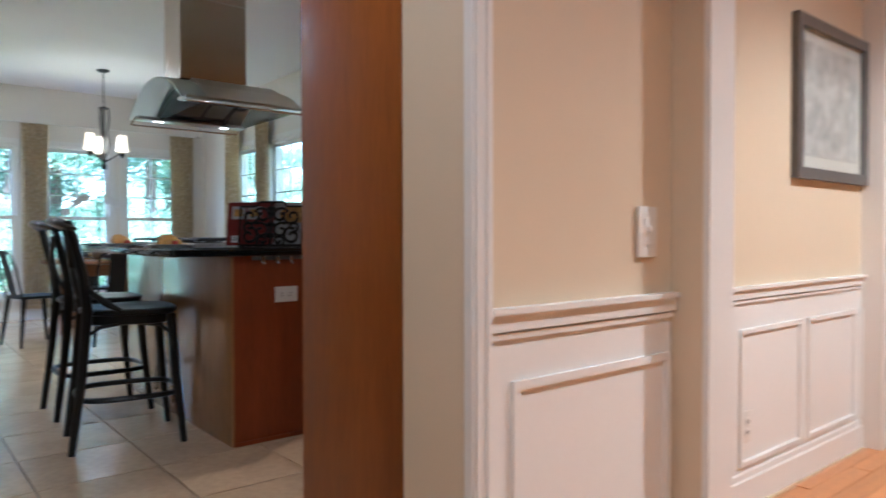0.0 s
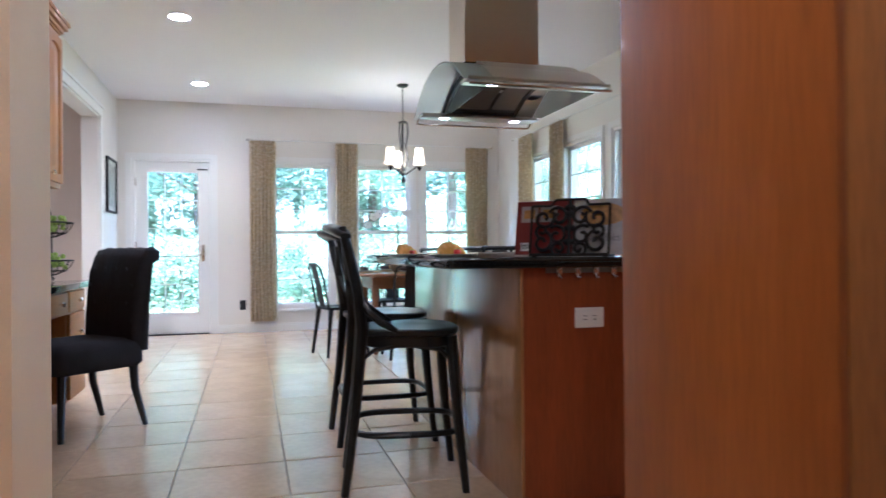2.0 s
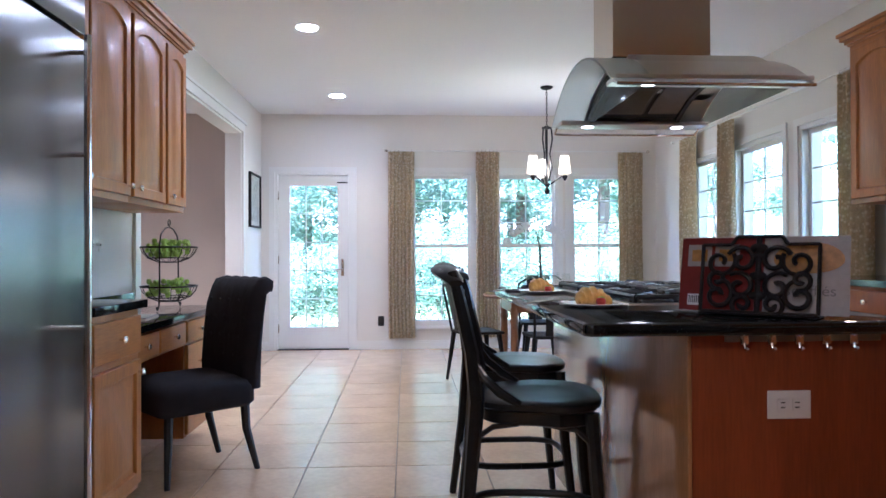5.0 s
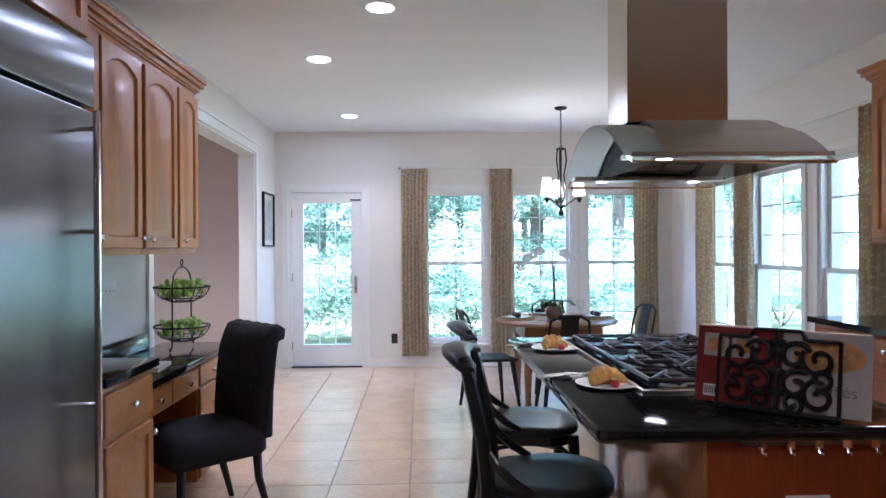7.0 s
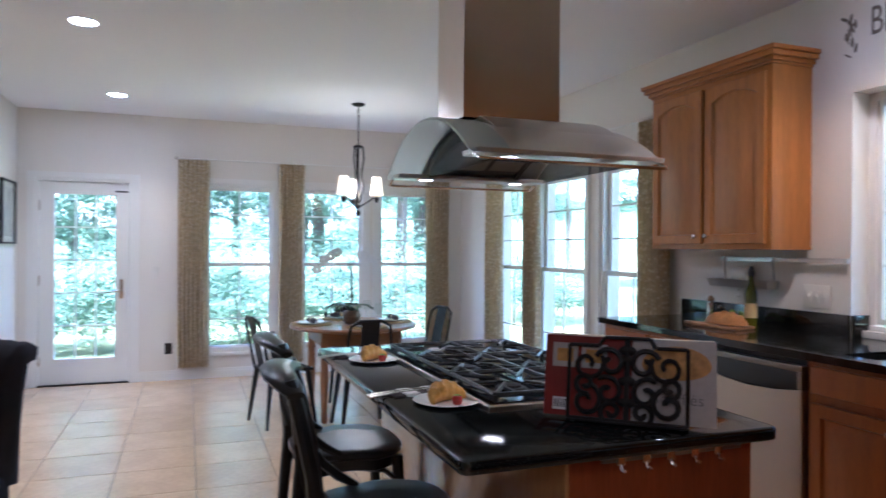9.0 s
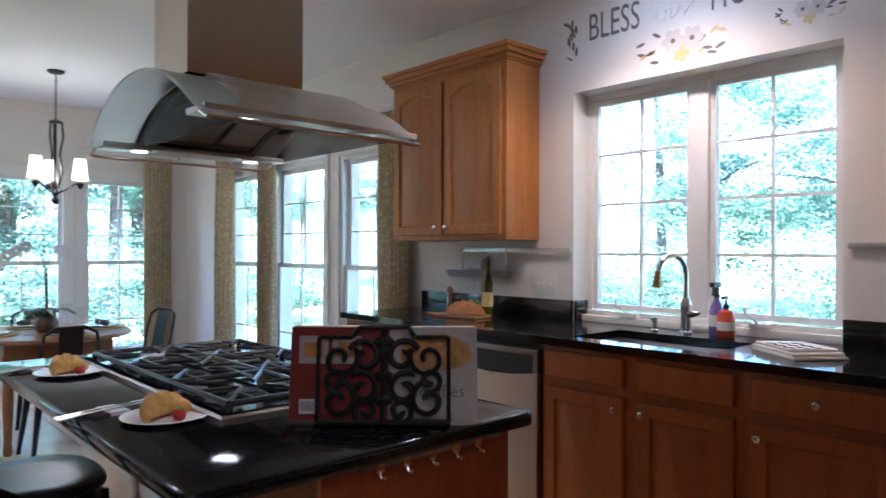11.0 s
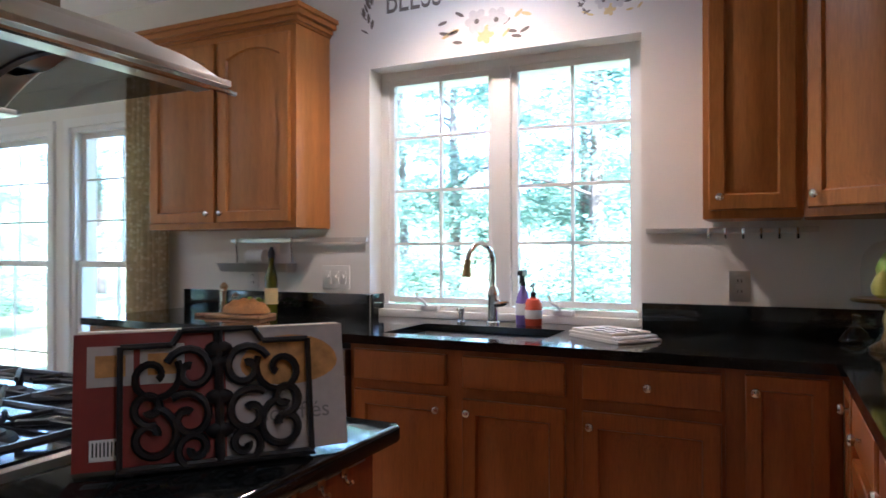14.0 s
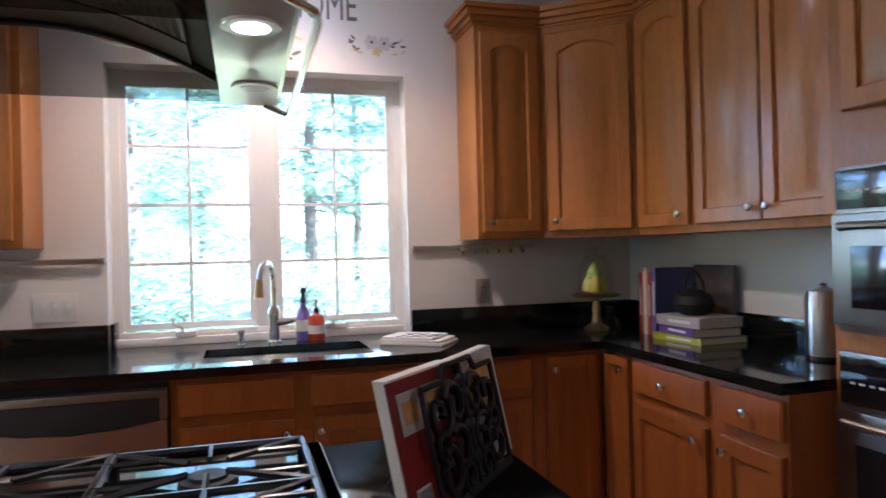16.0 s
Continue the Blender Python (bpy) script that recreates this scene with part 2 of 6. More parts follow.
def tube(bm, pts, r, seg=8, flat=1.0):
    """A rod along points; r may be a list; flat squeezes it sideways."""
    pts = [Vector(p) for p in pts]
    rs = r if isinstance(r, (list, tuple)) else [r] * len(pts)
    loops, up = [], None
    for i, p in enumerate(pts):
        d = (pts[min(i + 1, len(pts) - 1)] - pts[max(i - 1, 0)]).normalized()
        if up is None:
            up = Vector((0, 0, 1)) if abs(d.z) < 0.9 else Vector((1, 0, 0))
        side = d.cross(up).normalized()
        up = side.cross(d).normalized()
        loops.append([p + rs[i] * (math.cos(a) * side + flat * math.sin(a) * up) for a in [2 * math.pi * k / seg for k in range(seg)]])
    return rings(bm, loops)


def prism(bm, poly, axis, a0, a1):
    """Extrudes a polygon given in the two other axes along axis x, y or z."""
    put = {"x": lambda u, v, a: (a, u, v), "y": lambda u, v, a: (u, a, v), "z": lambda u, v, a: (u, v, a)}[axis]
    return rings(bm, [[put(u, v, a0) for u, v in poly], [put(u, v, a1) for u, v in poly]])


def arc(cx, cz, rx, rz, a0, a1, n):
    return [(cx + rx * math.cos(radians(a0 + (a1 - a0) * i / n)), cz + rz * math.sin(radians(a0 + (a1 - a0) * i / n))) for i in range(n + 1)]


def mesh(name, bm, material, sharp=35):
    bmesh.ops.recalc_face_normals(bm, faces=bm.faces)
    me = bpy.data.meshes.new(name)
    bm.to_mesh(me)
    bm.free()
    me.materials.append(material)
    me.polygons.foreach_set("use_smooth", [True] * len(me.polygons))
    me.set_sharp_from_angle(angle=radians(sharp))
    return me


def thing(name, loc, label, category, rz=0.0, group="", kind=""):
    ob = new(name)
    ob.empty_display_size = 0.1
    ob.matrix_basis = pose(*loc, 0, 0, rz)
    return tagged(ob, label, category, group, kind)


def part(name, bm, material, parent, label="", m=None, sharp=35):
    ob = new(name, mesh(name, bm, material, sharp) if isinstance(bm, bmesh.types.BMesh) else bm)
    ob.parent = parent
    if m is not None:
        ob.matrix_basis = m
    return tagged(ob, label)


def structure(name, bm, material, label, category="structure", sharp=35):
    return tagged(new(name, mesh(name, bm, material, sharp)), label, category, "", "structure")


def wall_with(bm, axis, a0, a1, c0, c1, z0, z1, holes):
    """A wall along an axis from a0 to a1, c0 to c1 thick, with holes (a0, a1, z0, z1)."""
    cuts = sorted({a0, a1, *[h[0] for h in holes], *[h[1] for h in holes]})
    for u, v in zip(cuts, cuts[1:]):
        zs, mid = [z0], (u + v) / 2
        for h in sorted([h for h in holes if h[0] < mid < h[1]], key=lambda h: h[2]):
            zs += [h[2], h[3]]
        zs.append(z1)
        for b, t in zip(zs[::2], zs[1::2]):
            if t - b > 0.001:
                box(bm, *((u, v, c0, c1) if axis == "x" else (c0, c1, u, v)), b, t)
    return bm


# ---- plan ----
N, E, S, W, CEILING = 9.41, 3.745, 1.70, -0.92, 2.745
TOP_E, TOP_I, TOP_W = 0.965, 0.925, 0.915
NORTH_WINDOWS = [(0.80, 1.55), (1.81, 2.56), (2.70, 3.42)]
EAST_WINDOWS = [(7.64, 8.40), (6.62, 7.45), (5.63, 6.41)]
WIN_Z = (0.27, 2.07)

structure("wall_north", wall_with(bmesh.new(), "x", W - 0.2, E + 0.2, N, N + 0.16, 0, CEILING,
          [(-0.77, 0.12, 0.0, 2.075)] + [(a, b, *WIN_Z) for a, b in NORTH_WINDOWS]), PAINT, "warm white painted wall with a garden door and windows")
structure("wall_east", wall_with(bmesh.new(), "y", 1.2, N, E, E + 0.18, 0, CEILING,
          [(a, b, *WIN_Z) for a, b in EAST_WINDOWS] + [(2.89, 4.195, 0.955, 2.185)]), PAINT, "warm white painted wall above the sink counter")
sw, hn = bmesh.new(), bmesh.new()
box(hn, 1.078, 1.40, 1.045, 1.245, 0, CEILING)
box(hn, 1.40, 1.76, 1.045, 1.293, 0, CEILING)
box(sw, 1.40, 2.126, 1.315, 1.513, 0, CEILING)
box(sw, 2.126, E, 1.315, S, 0, CEILING)
structure("wall_hall_north", hn, BEIGE, "beige hall wall above white wainscot")
structure("wall_south", sw, SPLASH, "pale painted wall behind the corner counter")
structure("wall_west", wall_with(bmesh.new(), "y", 2.04, N, W - 0.16, W, 0, CEILING, [(5.74, 8.45, 0, 2.37)]), PAINT, "warm white wall with a wide cased opening")
structure("wall_southwest", boxed(W - 0.16, 0.245, 1.86, 2.05, 0, CEILING), BEIGE, "beige painted wall end beside the passage")
structure("wall_hall_jamb", boxed(-1.45, 0.307, 0.87, 0.985, 0, CEILING), BEIGE, "beige wall end beside the cased opening")
structure("trim_hall_jamb", box(boxed(0.255, 0.307, 0.852, 0.87, 0, 2.6, 0.003), 0.3072, 0.316, 0.852, 0.985, 0, 2.6), TRIM, "white casing at the wall's end", "trim")
# Four unseen walls, added to close hall and dining room against daylight.
structure("wall_hall_west", boxed(-1.6, -1.45, -2.4, 1.86, 0, CEILING), BEIGE, "plain beige hall wall, unseen, added to keep daylight out")
structure("wall_hall_link", boxed(-1.6, W - 0.16, 1.86, 2.04, 0, CEILING), BEIGE, "plain beige hall wall, unseen, added to keep daylight out")
structure("wall_hall_south", boxed(-1.6, 7.0, -2.55, -2.4, 0, CEILING), BEIGE, "plain beige wall added unseen behind the hall to block daylight")
structure("wall_dining_east", boxed(6.2, 6.35, -2.4, 1.295, 0, CEILING), BEIGE, "plain beige dining room end wall, unseen, added to block daylight")
structure("wall_dining_north", boxed(1.40, 6.35, 1.295, 1.313, 0, CEILING), BEIGE, "cream beige dining room wall")
structure("wall_side_room", boxed(-2.6, -2.45, 4.0, N + 0.16, 0, CEILING), ROSE, "pale rose beige wall of the side room")
structure("wall_side_room_ends", box(boxed(-2.45, W - 0.16, N, N + 0.16, 0, CEILING), -2.45, W - 0.16, 4.0, 4.15, 0, CEILING), ROSE, "pale rose beige end walls of the side room")
ceil = boxed(-2.7, 6.4, -2.6, N + 0.3, CEILING, CEILING + 0.12)
structure("ceiling", ceil, CEIL, "flat matt white ceiling")
floor = structure("floor", boxed(-2.7, 6.4, 1.045, N + 0.16, -0.12, -0.006), GROUT, "beige ceramic tile floor with tan grout")
floor_hall = structure("floor_hall", box(boxed(-2.7, 6.4, -2.6, 1.045, -0.12, -0.004), 1.87, 6.4, 1.045, 1.295, -0.05, -0.004), FLOORWOOD, "orange oak strip floor")

# ---- windows, door, trim ----
def frame_ring(bm, x0, x1, z0, z1, w, y0, y1):
    box(bm, x0, x0 + w, y0, y1, z0, z1)
    box(bm, x1 - w, x1, y0, y1, z0, z1)
    box(bm, x0 + w, x1 - w, y0, y1, z1 - w, z1)
    box(bm, x0 + w, x1 - w, y0, y1, z0, z0 + w)
    return bm


def double_hung(name, loc, rz, w, h, label):
    """A double hung sash window; local x across, y outwards, z up from the opening's foot."""
    win = thing(name, loc, label, "window", rz, "double hung windows", "structure")
    part("window_frame", frame_ring(bmesh.new(), 0, w, 0, h, 0.032, 0.0, 0.10), TRIM, win)
    part("window_sill", boxed(-0.05, w + 0.05, -0.035, 0.05, -0.035, 0.0, 0.004), TRIM, win)
    mid = h * 0.52
    for nm, a, b, y in (("upper_sash", mid - 0.02, h - 0.032, 0.055), ("lower_sash", 0.032, mid + 0.02, 0.02)):
        sash = part(nm, frame_ring(bmesh.new(), 0.032, w - 0.032, a, b, 0.036, y, y + 0.03), TRIM, win)
        p = part("pane", boxed(0.068, w - 0.068, y + 0.012, y + 0.018, a + 0.036, b - 0.036), GLASS, sash)
        p.visible_shadow = False
        bars = bmesh.new()
        for k in (1,):
            box(bars, w / 2 - 0.006, w / 2 + 0.006, y + 0.008, y + 0.022, a + 0.036, b - 0.036)
        for k in (1, 2):
            z = a + 0.036 + (b - a - 0.072) * k / 3
            if k == 1 or nm == "upper_sash":
                box(bars, 0.068, w - 0.068, y + 0.009, y + 0.021, z - 0.006, z + 0.006)
        part("muntin", bars, TRIM, sash)
    part("casing", frame_ring(bmesh.new(), -0.055, w + 0.055, -0.002, h + 0.055, 0.055, -0.016, 0.0), TRIM, win)
    return win


for i, (a, b) in enumerate(NORTH_WINDOWS):
    double_hung(f"window_{i + 1}", (a, N, WIN_Z[0]), 0, b - a, WIN_Z[1] - WIN_Z[0], "white double hung sash window looking onto the woods")
for i, (a, b) in enumerate(EAST_WINDOWS):
    double_hung(f"window_{i + 4}", (E, b, WIN_Z[0]), -90, b - a, WIN_Z[1] - WIN_Z[0], "white double hung sash window looking onto the woods")

# casement pair over the sink
sinkwin = thing("window_7", (E, 4.195, 0.965), "white pair of casement windows over the sink", "window", -90, "", "structure")
SW, SH = 4.195 - 2.89, 2.185 - 0.965
part("window_frame", frame_ring(bmesh.new(), 0, SW, 0.0, SH, 0.04, 0.115, 0.175), TRIM, sinkwin)
part("mullion", boxed(SW / 2 - 0.045, SW / 2 + 0.045, 0.10, 0.17, 0.04, SH - 0.04, 0.004), TRIM, sinkwin)
part("window_stool", box(boxed(0.02, SW - 0.02, 0.045, 0.115, 0.0, 0.035, 0.004), 0.03, SW - 0.03, 0.08, 0.115, 0.035, 0.06, 0.004), TRIM, sinkwin)
for a, b in ((0.04, SW / 2 - 0.045), (SW / 2 + 0.045, SW - 0.04)):
    sash = part("casement_sash", frame_ring(bmesh.new(), a, b, 0.065, SH - 0.04, 0.028, 0.125, 0.16), TRIM, sinkwin)
    p = part("pane", boxed(a + 0.028, b - 0.028, 0.139, 0.145, 0.093, SH - 0.068), GLASS, sash)
    p.visible_shadow = False
    bars = bmesh.new()
    z0, z1 = 0.093, SH - 0.068
    box(bars, (a + b) / 2 - 0.007, (a + b) / 2 + 0.007, 0.132, 0.152, z0, z1)
    for k in (1, 2, 3):
        z = z0 + (z1 - z0) * k / 4
        box(bars, a + 0.028, b - 0.028, 0.133, 0.151, z - 0.007, z + 0.007)
    part("muntin", bars, TRIM, sash)
    c = (a + b) / 2 - 0.02
    crank = bmesh.new()
    box(crank, c - 0.045, c + 0.045, 0.04, 0.09, 0.035, 0.06, 0.006)
    tube(crank, [(c - 0.01, 0.05, 0.055), (c - 0.02, 0.03, 0.08), (c - 0.05, 0.02, 0.10), (c - 0.055, 0.02, 0.125)], 0.006, 6)
    part("crank_handle", crank, TRIM, sinkwin)

# garden door
door = thing("door_1", (-0.77, N, 0.0), "white garden door with a fifteen light glazed panel, shut", "door", 0, "", "structure")
part("jamb", box(box(boxed(0, 0.035, 0.0, 0.15, 0, 2.075), 0.855, 0.89, 0.0, 0.15, 0, 2.075), 0.035, 0.855, 0.0, 0.15, 2.04, 2.075), TRIM, door)
part("casing", box(box(boxed(-0.06, 0.005, -0.018, 0.0, 0, 2.13), 0.885, 0.95, -0.018, 0.0, 0, 2.13), 0.005, 0.885, -0.018, 0.0, 2.07, 2.13), TRIM, door)
leaf = part("door_leaf", wall_with(bmesh.new(), "x", 0.04, 0.85, 0.03, 0.075, 0.012, 2.037, [(0.172, 0.728, 0.26, 1.915)]), TRIM, door)
g = part("pane", boxed(0.172, 0.728, 0.049, 0.056, 0.26, 1.915), GLASS, leaf)
g.visible_shadow = False
bars = frame_ring(bmesh.new(), 0.152, 0.748, 0.24, 1.935, 0.022, 0.022, 0.03)
for k in (1, 2):
    x = 0.172 + 0.556 * k / 3
    box(bars, x - 0.006, x + 0.006, 0.044, 0.061, 0.26, 1.915)
for k in range(1, 5):
    z = 0.26 + 1.655 * k / 5
    box(bars, 0.172, 0.728, 0.045, 0.060, z - 0.006, z + 0.006)
part("muntin", bars, TRIM, leaf)
h = boxed(0.765, 0.80, 0.014, 0.028, 0.86, 1.06, 0.004)
tube(h, [(0.785, 0.02, 0.94), (0.785, -0.03, 0.94), (0.77, -0.035, 0.94), (0.69, -0.035, 0.94)], 0.009)
part("door_handle", h, CHROME, door, "dark lever handle on a long plate")
part("threshold", boxed(0.035, 0.855, -0.01, 0.15, 0.0, 0.012), IRON, door)
for z in (0.25, 1.05, 1.80):
    part("hinge", boxed(0.03, 0.048, 0.018, 0.03, z - 0.05, z + 0.05, 0.002), CHROME, door)
part("door_latch", boxed(0.72, 0.84, 0.018, 0.029, 1.945, 1.96, 0.002), IRON, door)


def baseboard(name, segs, h=0.10, label="white painted baseboard"):
    bm = bmesh.new()
    for ax, a0, a1, c, d in segs:
        for z0, z1, t in ((0, h * 0.75, 0.016), (h * 0.75, h, 0.010)):
            q = sorted((c, c + d * t))
            box(bm, *((a0, a1, *q) if ax == "x" else (*q, a0, a1)), z0, z1)
    return structure(name, bm, TRIM, label, "trim")


baseboard("baseboard", [("x", W, -0.83, N, -1), ("x", 0.18, E, N, -1), ("y", 5.46, N - 0.02, E, -1), ("y", 8.53, N - 0.02, W, 1)])
oc = bmesh.new()
box(oc, W, W + 0.02, 8.45, 8.53, 0, 2.45)
box(oc, W, W + 0.02, 5.66, 5.74, 0, 2.45)
box(oc, W, W + 0.02, 5.74, 8.45, 2.37, 2.45)
box(oc, W, W + 0.035, 5.62, 8.57, 2.45, 2.475)
box(oc, W - 0.16, W, 8.43, 8.449, 0, 2.37)
box(oc, W - 0.16, W, 5.741, 5.76, 0, 2.37)
box(oc, W - 0.16, W, 5.76, 8.43, 2.35, 2.369)
structure("opening_casing", oc, TRIM, "white casing round the wide opening", "trim")

# hall wainscot
def wainscot(name, x0, x1, y, panels, rail, label):
    bm = bmesh.new()
    box(bm, x0, x1, y - 0.03, y, rail - 0.012, rail)
    box(bm, x0, x1, y - 0.018, y, rail - 0.045, rail - 0.012)
    box(bm, x0, x1, y - 0.012, y, rail - 0.062, rail - 0.05)
    for a, b, z0, z1 in panels:
        frame_ring(bm, a, b, z0, z1, 0.018, y - 0.014, y)
    box(bm, x0, x1, y - 0.016, y, 0, 0.10)
    box(bm, x0, x1, y - 0.010, y, 0.10, 0.125)
    return structure(name, bm, TRIM, label, "trim")


wainscot("trim_hall", 1.118, 1.755, 1.045, [(1.19, 1.74, 0.14, 0.695)], 0.842, "white wainscot panel and chair rail")
wainscot("trim_dining", 1.88, 6.2, 1.295, [(2.03 + k * 0.566, 2.03 + k * 0.566 + 0.502, 0.15, 0.645) for k in range(7)], 0.80, "white wainscot panels and chair rail")
lower = box(boxed(1.119, 1.754, 1.041, 1.045, 0.1, 0.84), 1.88, 6.2, 1.291, 1.295, 0.1, 0.79)
structure("trim_wainscot_field", lower, TRIM, "white painted lower wall field", "trim")
cas = bmesh.new()
box(cas, 1.070, 1.118, 1.023, 1.045, 0, 2.6)
box(cas, 1.077, 1.088, 1.015, 1.023, 0, 2.6)
box(cas, 1.104, 1.116, 1.015, 1.023, 0, 2.6)
structure("trim_hall_casing", cas, TRIM, "white door casing at the wall's end", "trim")
structure("wall_hall_pier", boxed(1.76, 1.88, 0.96, 1.295, 0, CEILING), BEIGE, "beige pier of a cased opening")
structure("trim_pier", boxed(1.762, 1.878, 0.943, 0.96, 0, CEILING), TRIM, "white jamb board on the pier", "trim")

# ---- cabinets ----
def panel_loop(w, h, s, arch, y):
    """Loop of a door's field, s in from the edges, its top bowed by arch."""
    pts = [(s, y, s), (w - s, y, s)]
    n = 8
    for k in range(n + 1):
        u = 1 - k / n
        x = s + (w - 2 * s) * u
        pts.append((x, y, h - s - arch * (2 * u - 1) ** 2))
    return pts


def outer_loop(w, h, y, s=0.0):
    pts = [(s, y, s), (w - s, y, s)]
    n = 8
    for k in range(n + 1):
        pts.append((s + (w - 2 * s) * (1 - k / n), y, h - s))
    return pts


def panel_door(w, h, arch=0.0, t=0.02, stile=0.058):
    s = min(stile, w * 0.22)
    return rings(bmesh.new(), [outer_loop(w, h, 0), outer_loop(w, h, -t + 0.004), outer_loop(w, h, -t, 0.004), panel_loop(w, h, s - 0.006, arch, -t), panel_loop(w, h, s, arch, -t + 0.012),
                               panel_loop(w, h, s + 0.012, arch, -t + 0.013), panel_loop(w, h, s + 0.044, arch, -t + 0.001)])


def slab_front(w, h, t=0.02):
    return rings(bmesh.new(), [[(x, y, z) for x, z in ((i, i), (w - i, i), (w - i, h - i), (i, h - i))] for y, i in ((0, 0), (-t + 0.006, 0), (-t + 0.001, 0.004), (-t, 0.010))])


def knob_mesh():
    bm = lathe(bmesh.new(), [(0.005, 0), (0.005, 0.012), (0.013, 0.017), (0.0155, 0.022), (0.013, 0.028), (0.006, 0.031)], 12)
    bmesh.ops.rotate(bm, verts=bm.verts, matrix=Matrix.Rotation(radians(90), 3, "X"))
    return mesh("knob", bm, CHROME)


KNOB = knob_mesh()


def crown(bm, x0, x1, d, z, left=True, right=True):
    """A stepped crown along the front and the free ends."""
    steps = ((0.0, 0.012, 0.010), (0.012, 0.035, 0.022), (0.035, 0.062, 0.042), (0.062, 0.085, 0.055))
    for a, b, o in steps:
        box(bm, x0 - (o if left else 0), x1 + (o if right else 0), -o, d, z + a, z + b, 0.003)
    return bm


def cabinet(name, loc, rz, w, d, h, label, doors=(), drawers=(), crown_h=False, toe=0.0, group="", wood=None, ends=(True, True), well=0.0):
    """A cabinet; local x along its front, y into the wall, z up from loc. Doors: (x, z, w, h, arch, knob x, knob z); drawers: (x, z, w, h, knobs)."""
    wd = wood or WOOD
    root = thing(name, loc, label, "cabinet", rz, group)
    bm = boxed(0, w, 0.0, d, toe, h - well, 0.002)
    part("body", bm, wd, root)
    if well:
        part("front_rail", boxed(0, w, 0.0, 0.02, h - well, h), wd, root)
        part("side_panel", boxed(0, 0.018, 0.02, d, h - well, h), wd, root)
        part("side_panel", boxed(w - 0.018, w, 0.02, d, h - well, h), wd, root)
    if toe:
        part("toe_kick", boxed(0.0, w, 0.06, d, 0.0, toe), wd, root)
    for x, z, dw, dh, arch, kx, kz in doors:
        dr = part("door", panel_door(dw, dh, arch), wd, root, m=pose(x, -0.002, z))
        part("knob", KNOB, None, dr, "round satin nickel knob", m=pose(kx, -0.02, kz))
    for x, z, dw, dh, knobs in drawers:
        dr = part("drawer_front", slab_front(dw, dh), wood or WOODH, root, m=pose(x, -0.002, z))
        for kx in knobs:
            part("knob", KNOB, None, dr, "round satin nickel knob", m=pose(kx, -0.02, dh / 2))
    if crown_h:
        part("crown_moulding", crown(bmesh.new(), 0, w, d, h, *ends), WOODH, root)
    return root


UZ, UH = 1.40, 0.965
# uppers over the east counter
cabinet("wall_cabinet", (3.47, 5.40, UZ), -90, 0.97, 0.273, UH, "honey cherry wall cabinet with two arched doors", [(0.03, 0.03, 0.44, 0.90, 0.045, 0.41, 0.045), (0.50, 0.03, 0.44, 0.90, 0.045, 0.03, 0.045)], crown_h=True, group="wall cabinets")
cabinet("wall_cabinet", (3.475, 2.63, UZ), -90, 0.32, 0.268, UH, "narrow honey cherry wall cabinet with an arched door", [(0.02, 0.03, 0.28, 0.90, 0.03, 0.04, 0.045)], crown_h=True, group="wall cabinets", ends=(True, False))
DX, DY = 3.475 - 3.20, 2.31 - 1.98
dang = math.degrees(math.atan2(DY, DX))
dl = math.hypot(DX, DY)
dc = thing("corner_wall_cabinet", (3.475, 2.31, UZ), "honey cherry corner wall cabinet set across the corner", "cabinet", 180 + dang, "wall cabinets")
body = prism(bmesh.new(), [(0, 0), (dl, 0), (dl + 0.16, 0.27), (dl * 0.42, 0.60), (-0.20, 0.27)], "z", 0, UH)
part("body", body, WOOD, dc)
dd = part("door", panel_door(dl - 0.06, 0.90, 0.04), WOOD, dc, m=pose(0.03, -0.002, 0.03))
part("knob", KNOB, None, dd, "round satin nickel knob", m=pose(0.04, -0.02, 0.045))
part("crown_moulding", crown(bmesh.new(), 0.0, dl, 0.25, UH, False, False), WOODH, dc)
cabinet("wall_cabinet", (3.20, 1.98, UZ), 180, 0.385, 0.275, UH, "narrow honey cherry wall cabinet with an arched door", [(0.02, 0.03, 0.345, 0.90, 0.03, 0.305, 0.045)], crown_h=True, group="wall cabinets", ends=(False, False))
cabinet("wall_cabinet", (2.815, 1.98, UZ), 180, 0.688, 0.275, UH, "honey cherry wall cabinet with two arched doors", [(0.02, 0.03, 0.345, 0.90, 0.045, 0.31, 0.045), (0.375, 0.03, 0.30, 0.90, 0.045, 0.035, 0.045)], crown_h=True, group="wall cabinets", ends=(False, False))

# east base run
BZ = TOP_E - 0.035
FX = 3.13


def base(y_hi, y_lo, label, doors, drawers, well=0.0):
    return cabinet("base_cabinet", (FX, y_hi, 0), -90, y_hi - y_lo, E - FX - 0.004, BZ, label, doors, drawers, toe=0.10, group="base cabinets", well=well, wood=SHADEDWOOD)


base(5.42, 4.51, "honey cherry base cabinet with drawers over doors", [(0.03, 0.13, 0.41, 0.625, 0, 0.38, 0.58), (0.47, 0.13, 0.41, 0.625, 0, 0.03, 0.58)], [(0.03, 0.795, 0.41, 0.115, (0.205,)), (0.47, 0.795, 0.41, 0.115, (0.205,))])
base(3.90, 3.01, "honey cherry sink cabinet with two doors and false drawers", [(0.027, 0.13, 0.392, 0.625, 0, 0.365, 0.58), (0.487, 0.13, 0.378, 0.625, 0, 0.027, 0.58)], [(0.027, 0.795, 0.392, 0.115, ()), (0.487, 0.795, 0.378, 0.115, ())], 0.22)
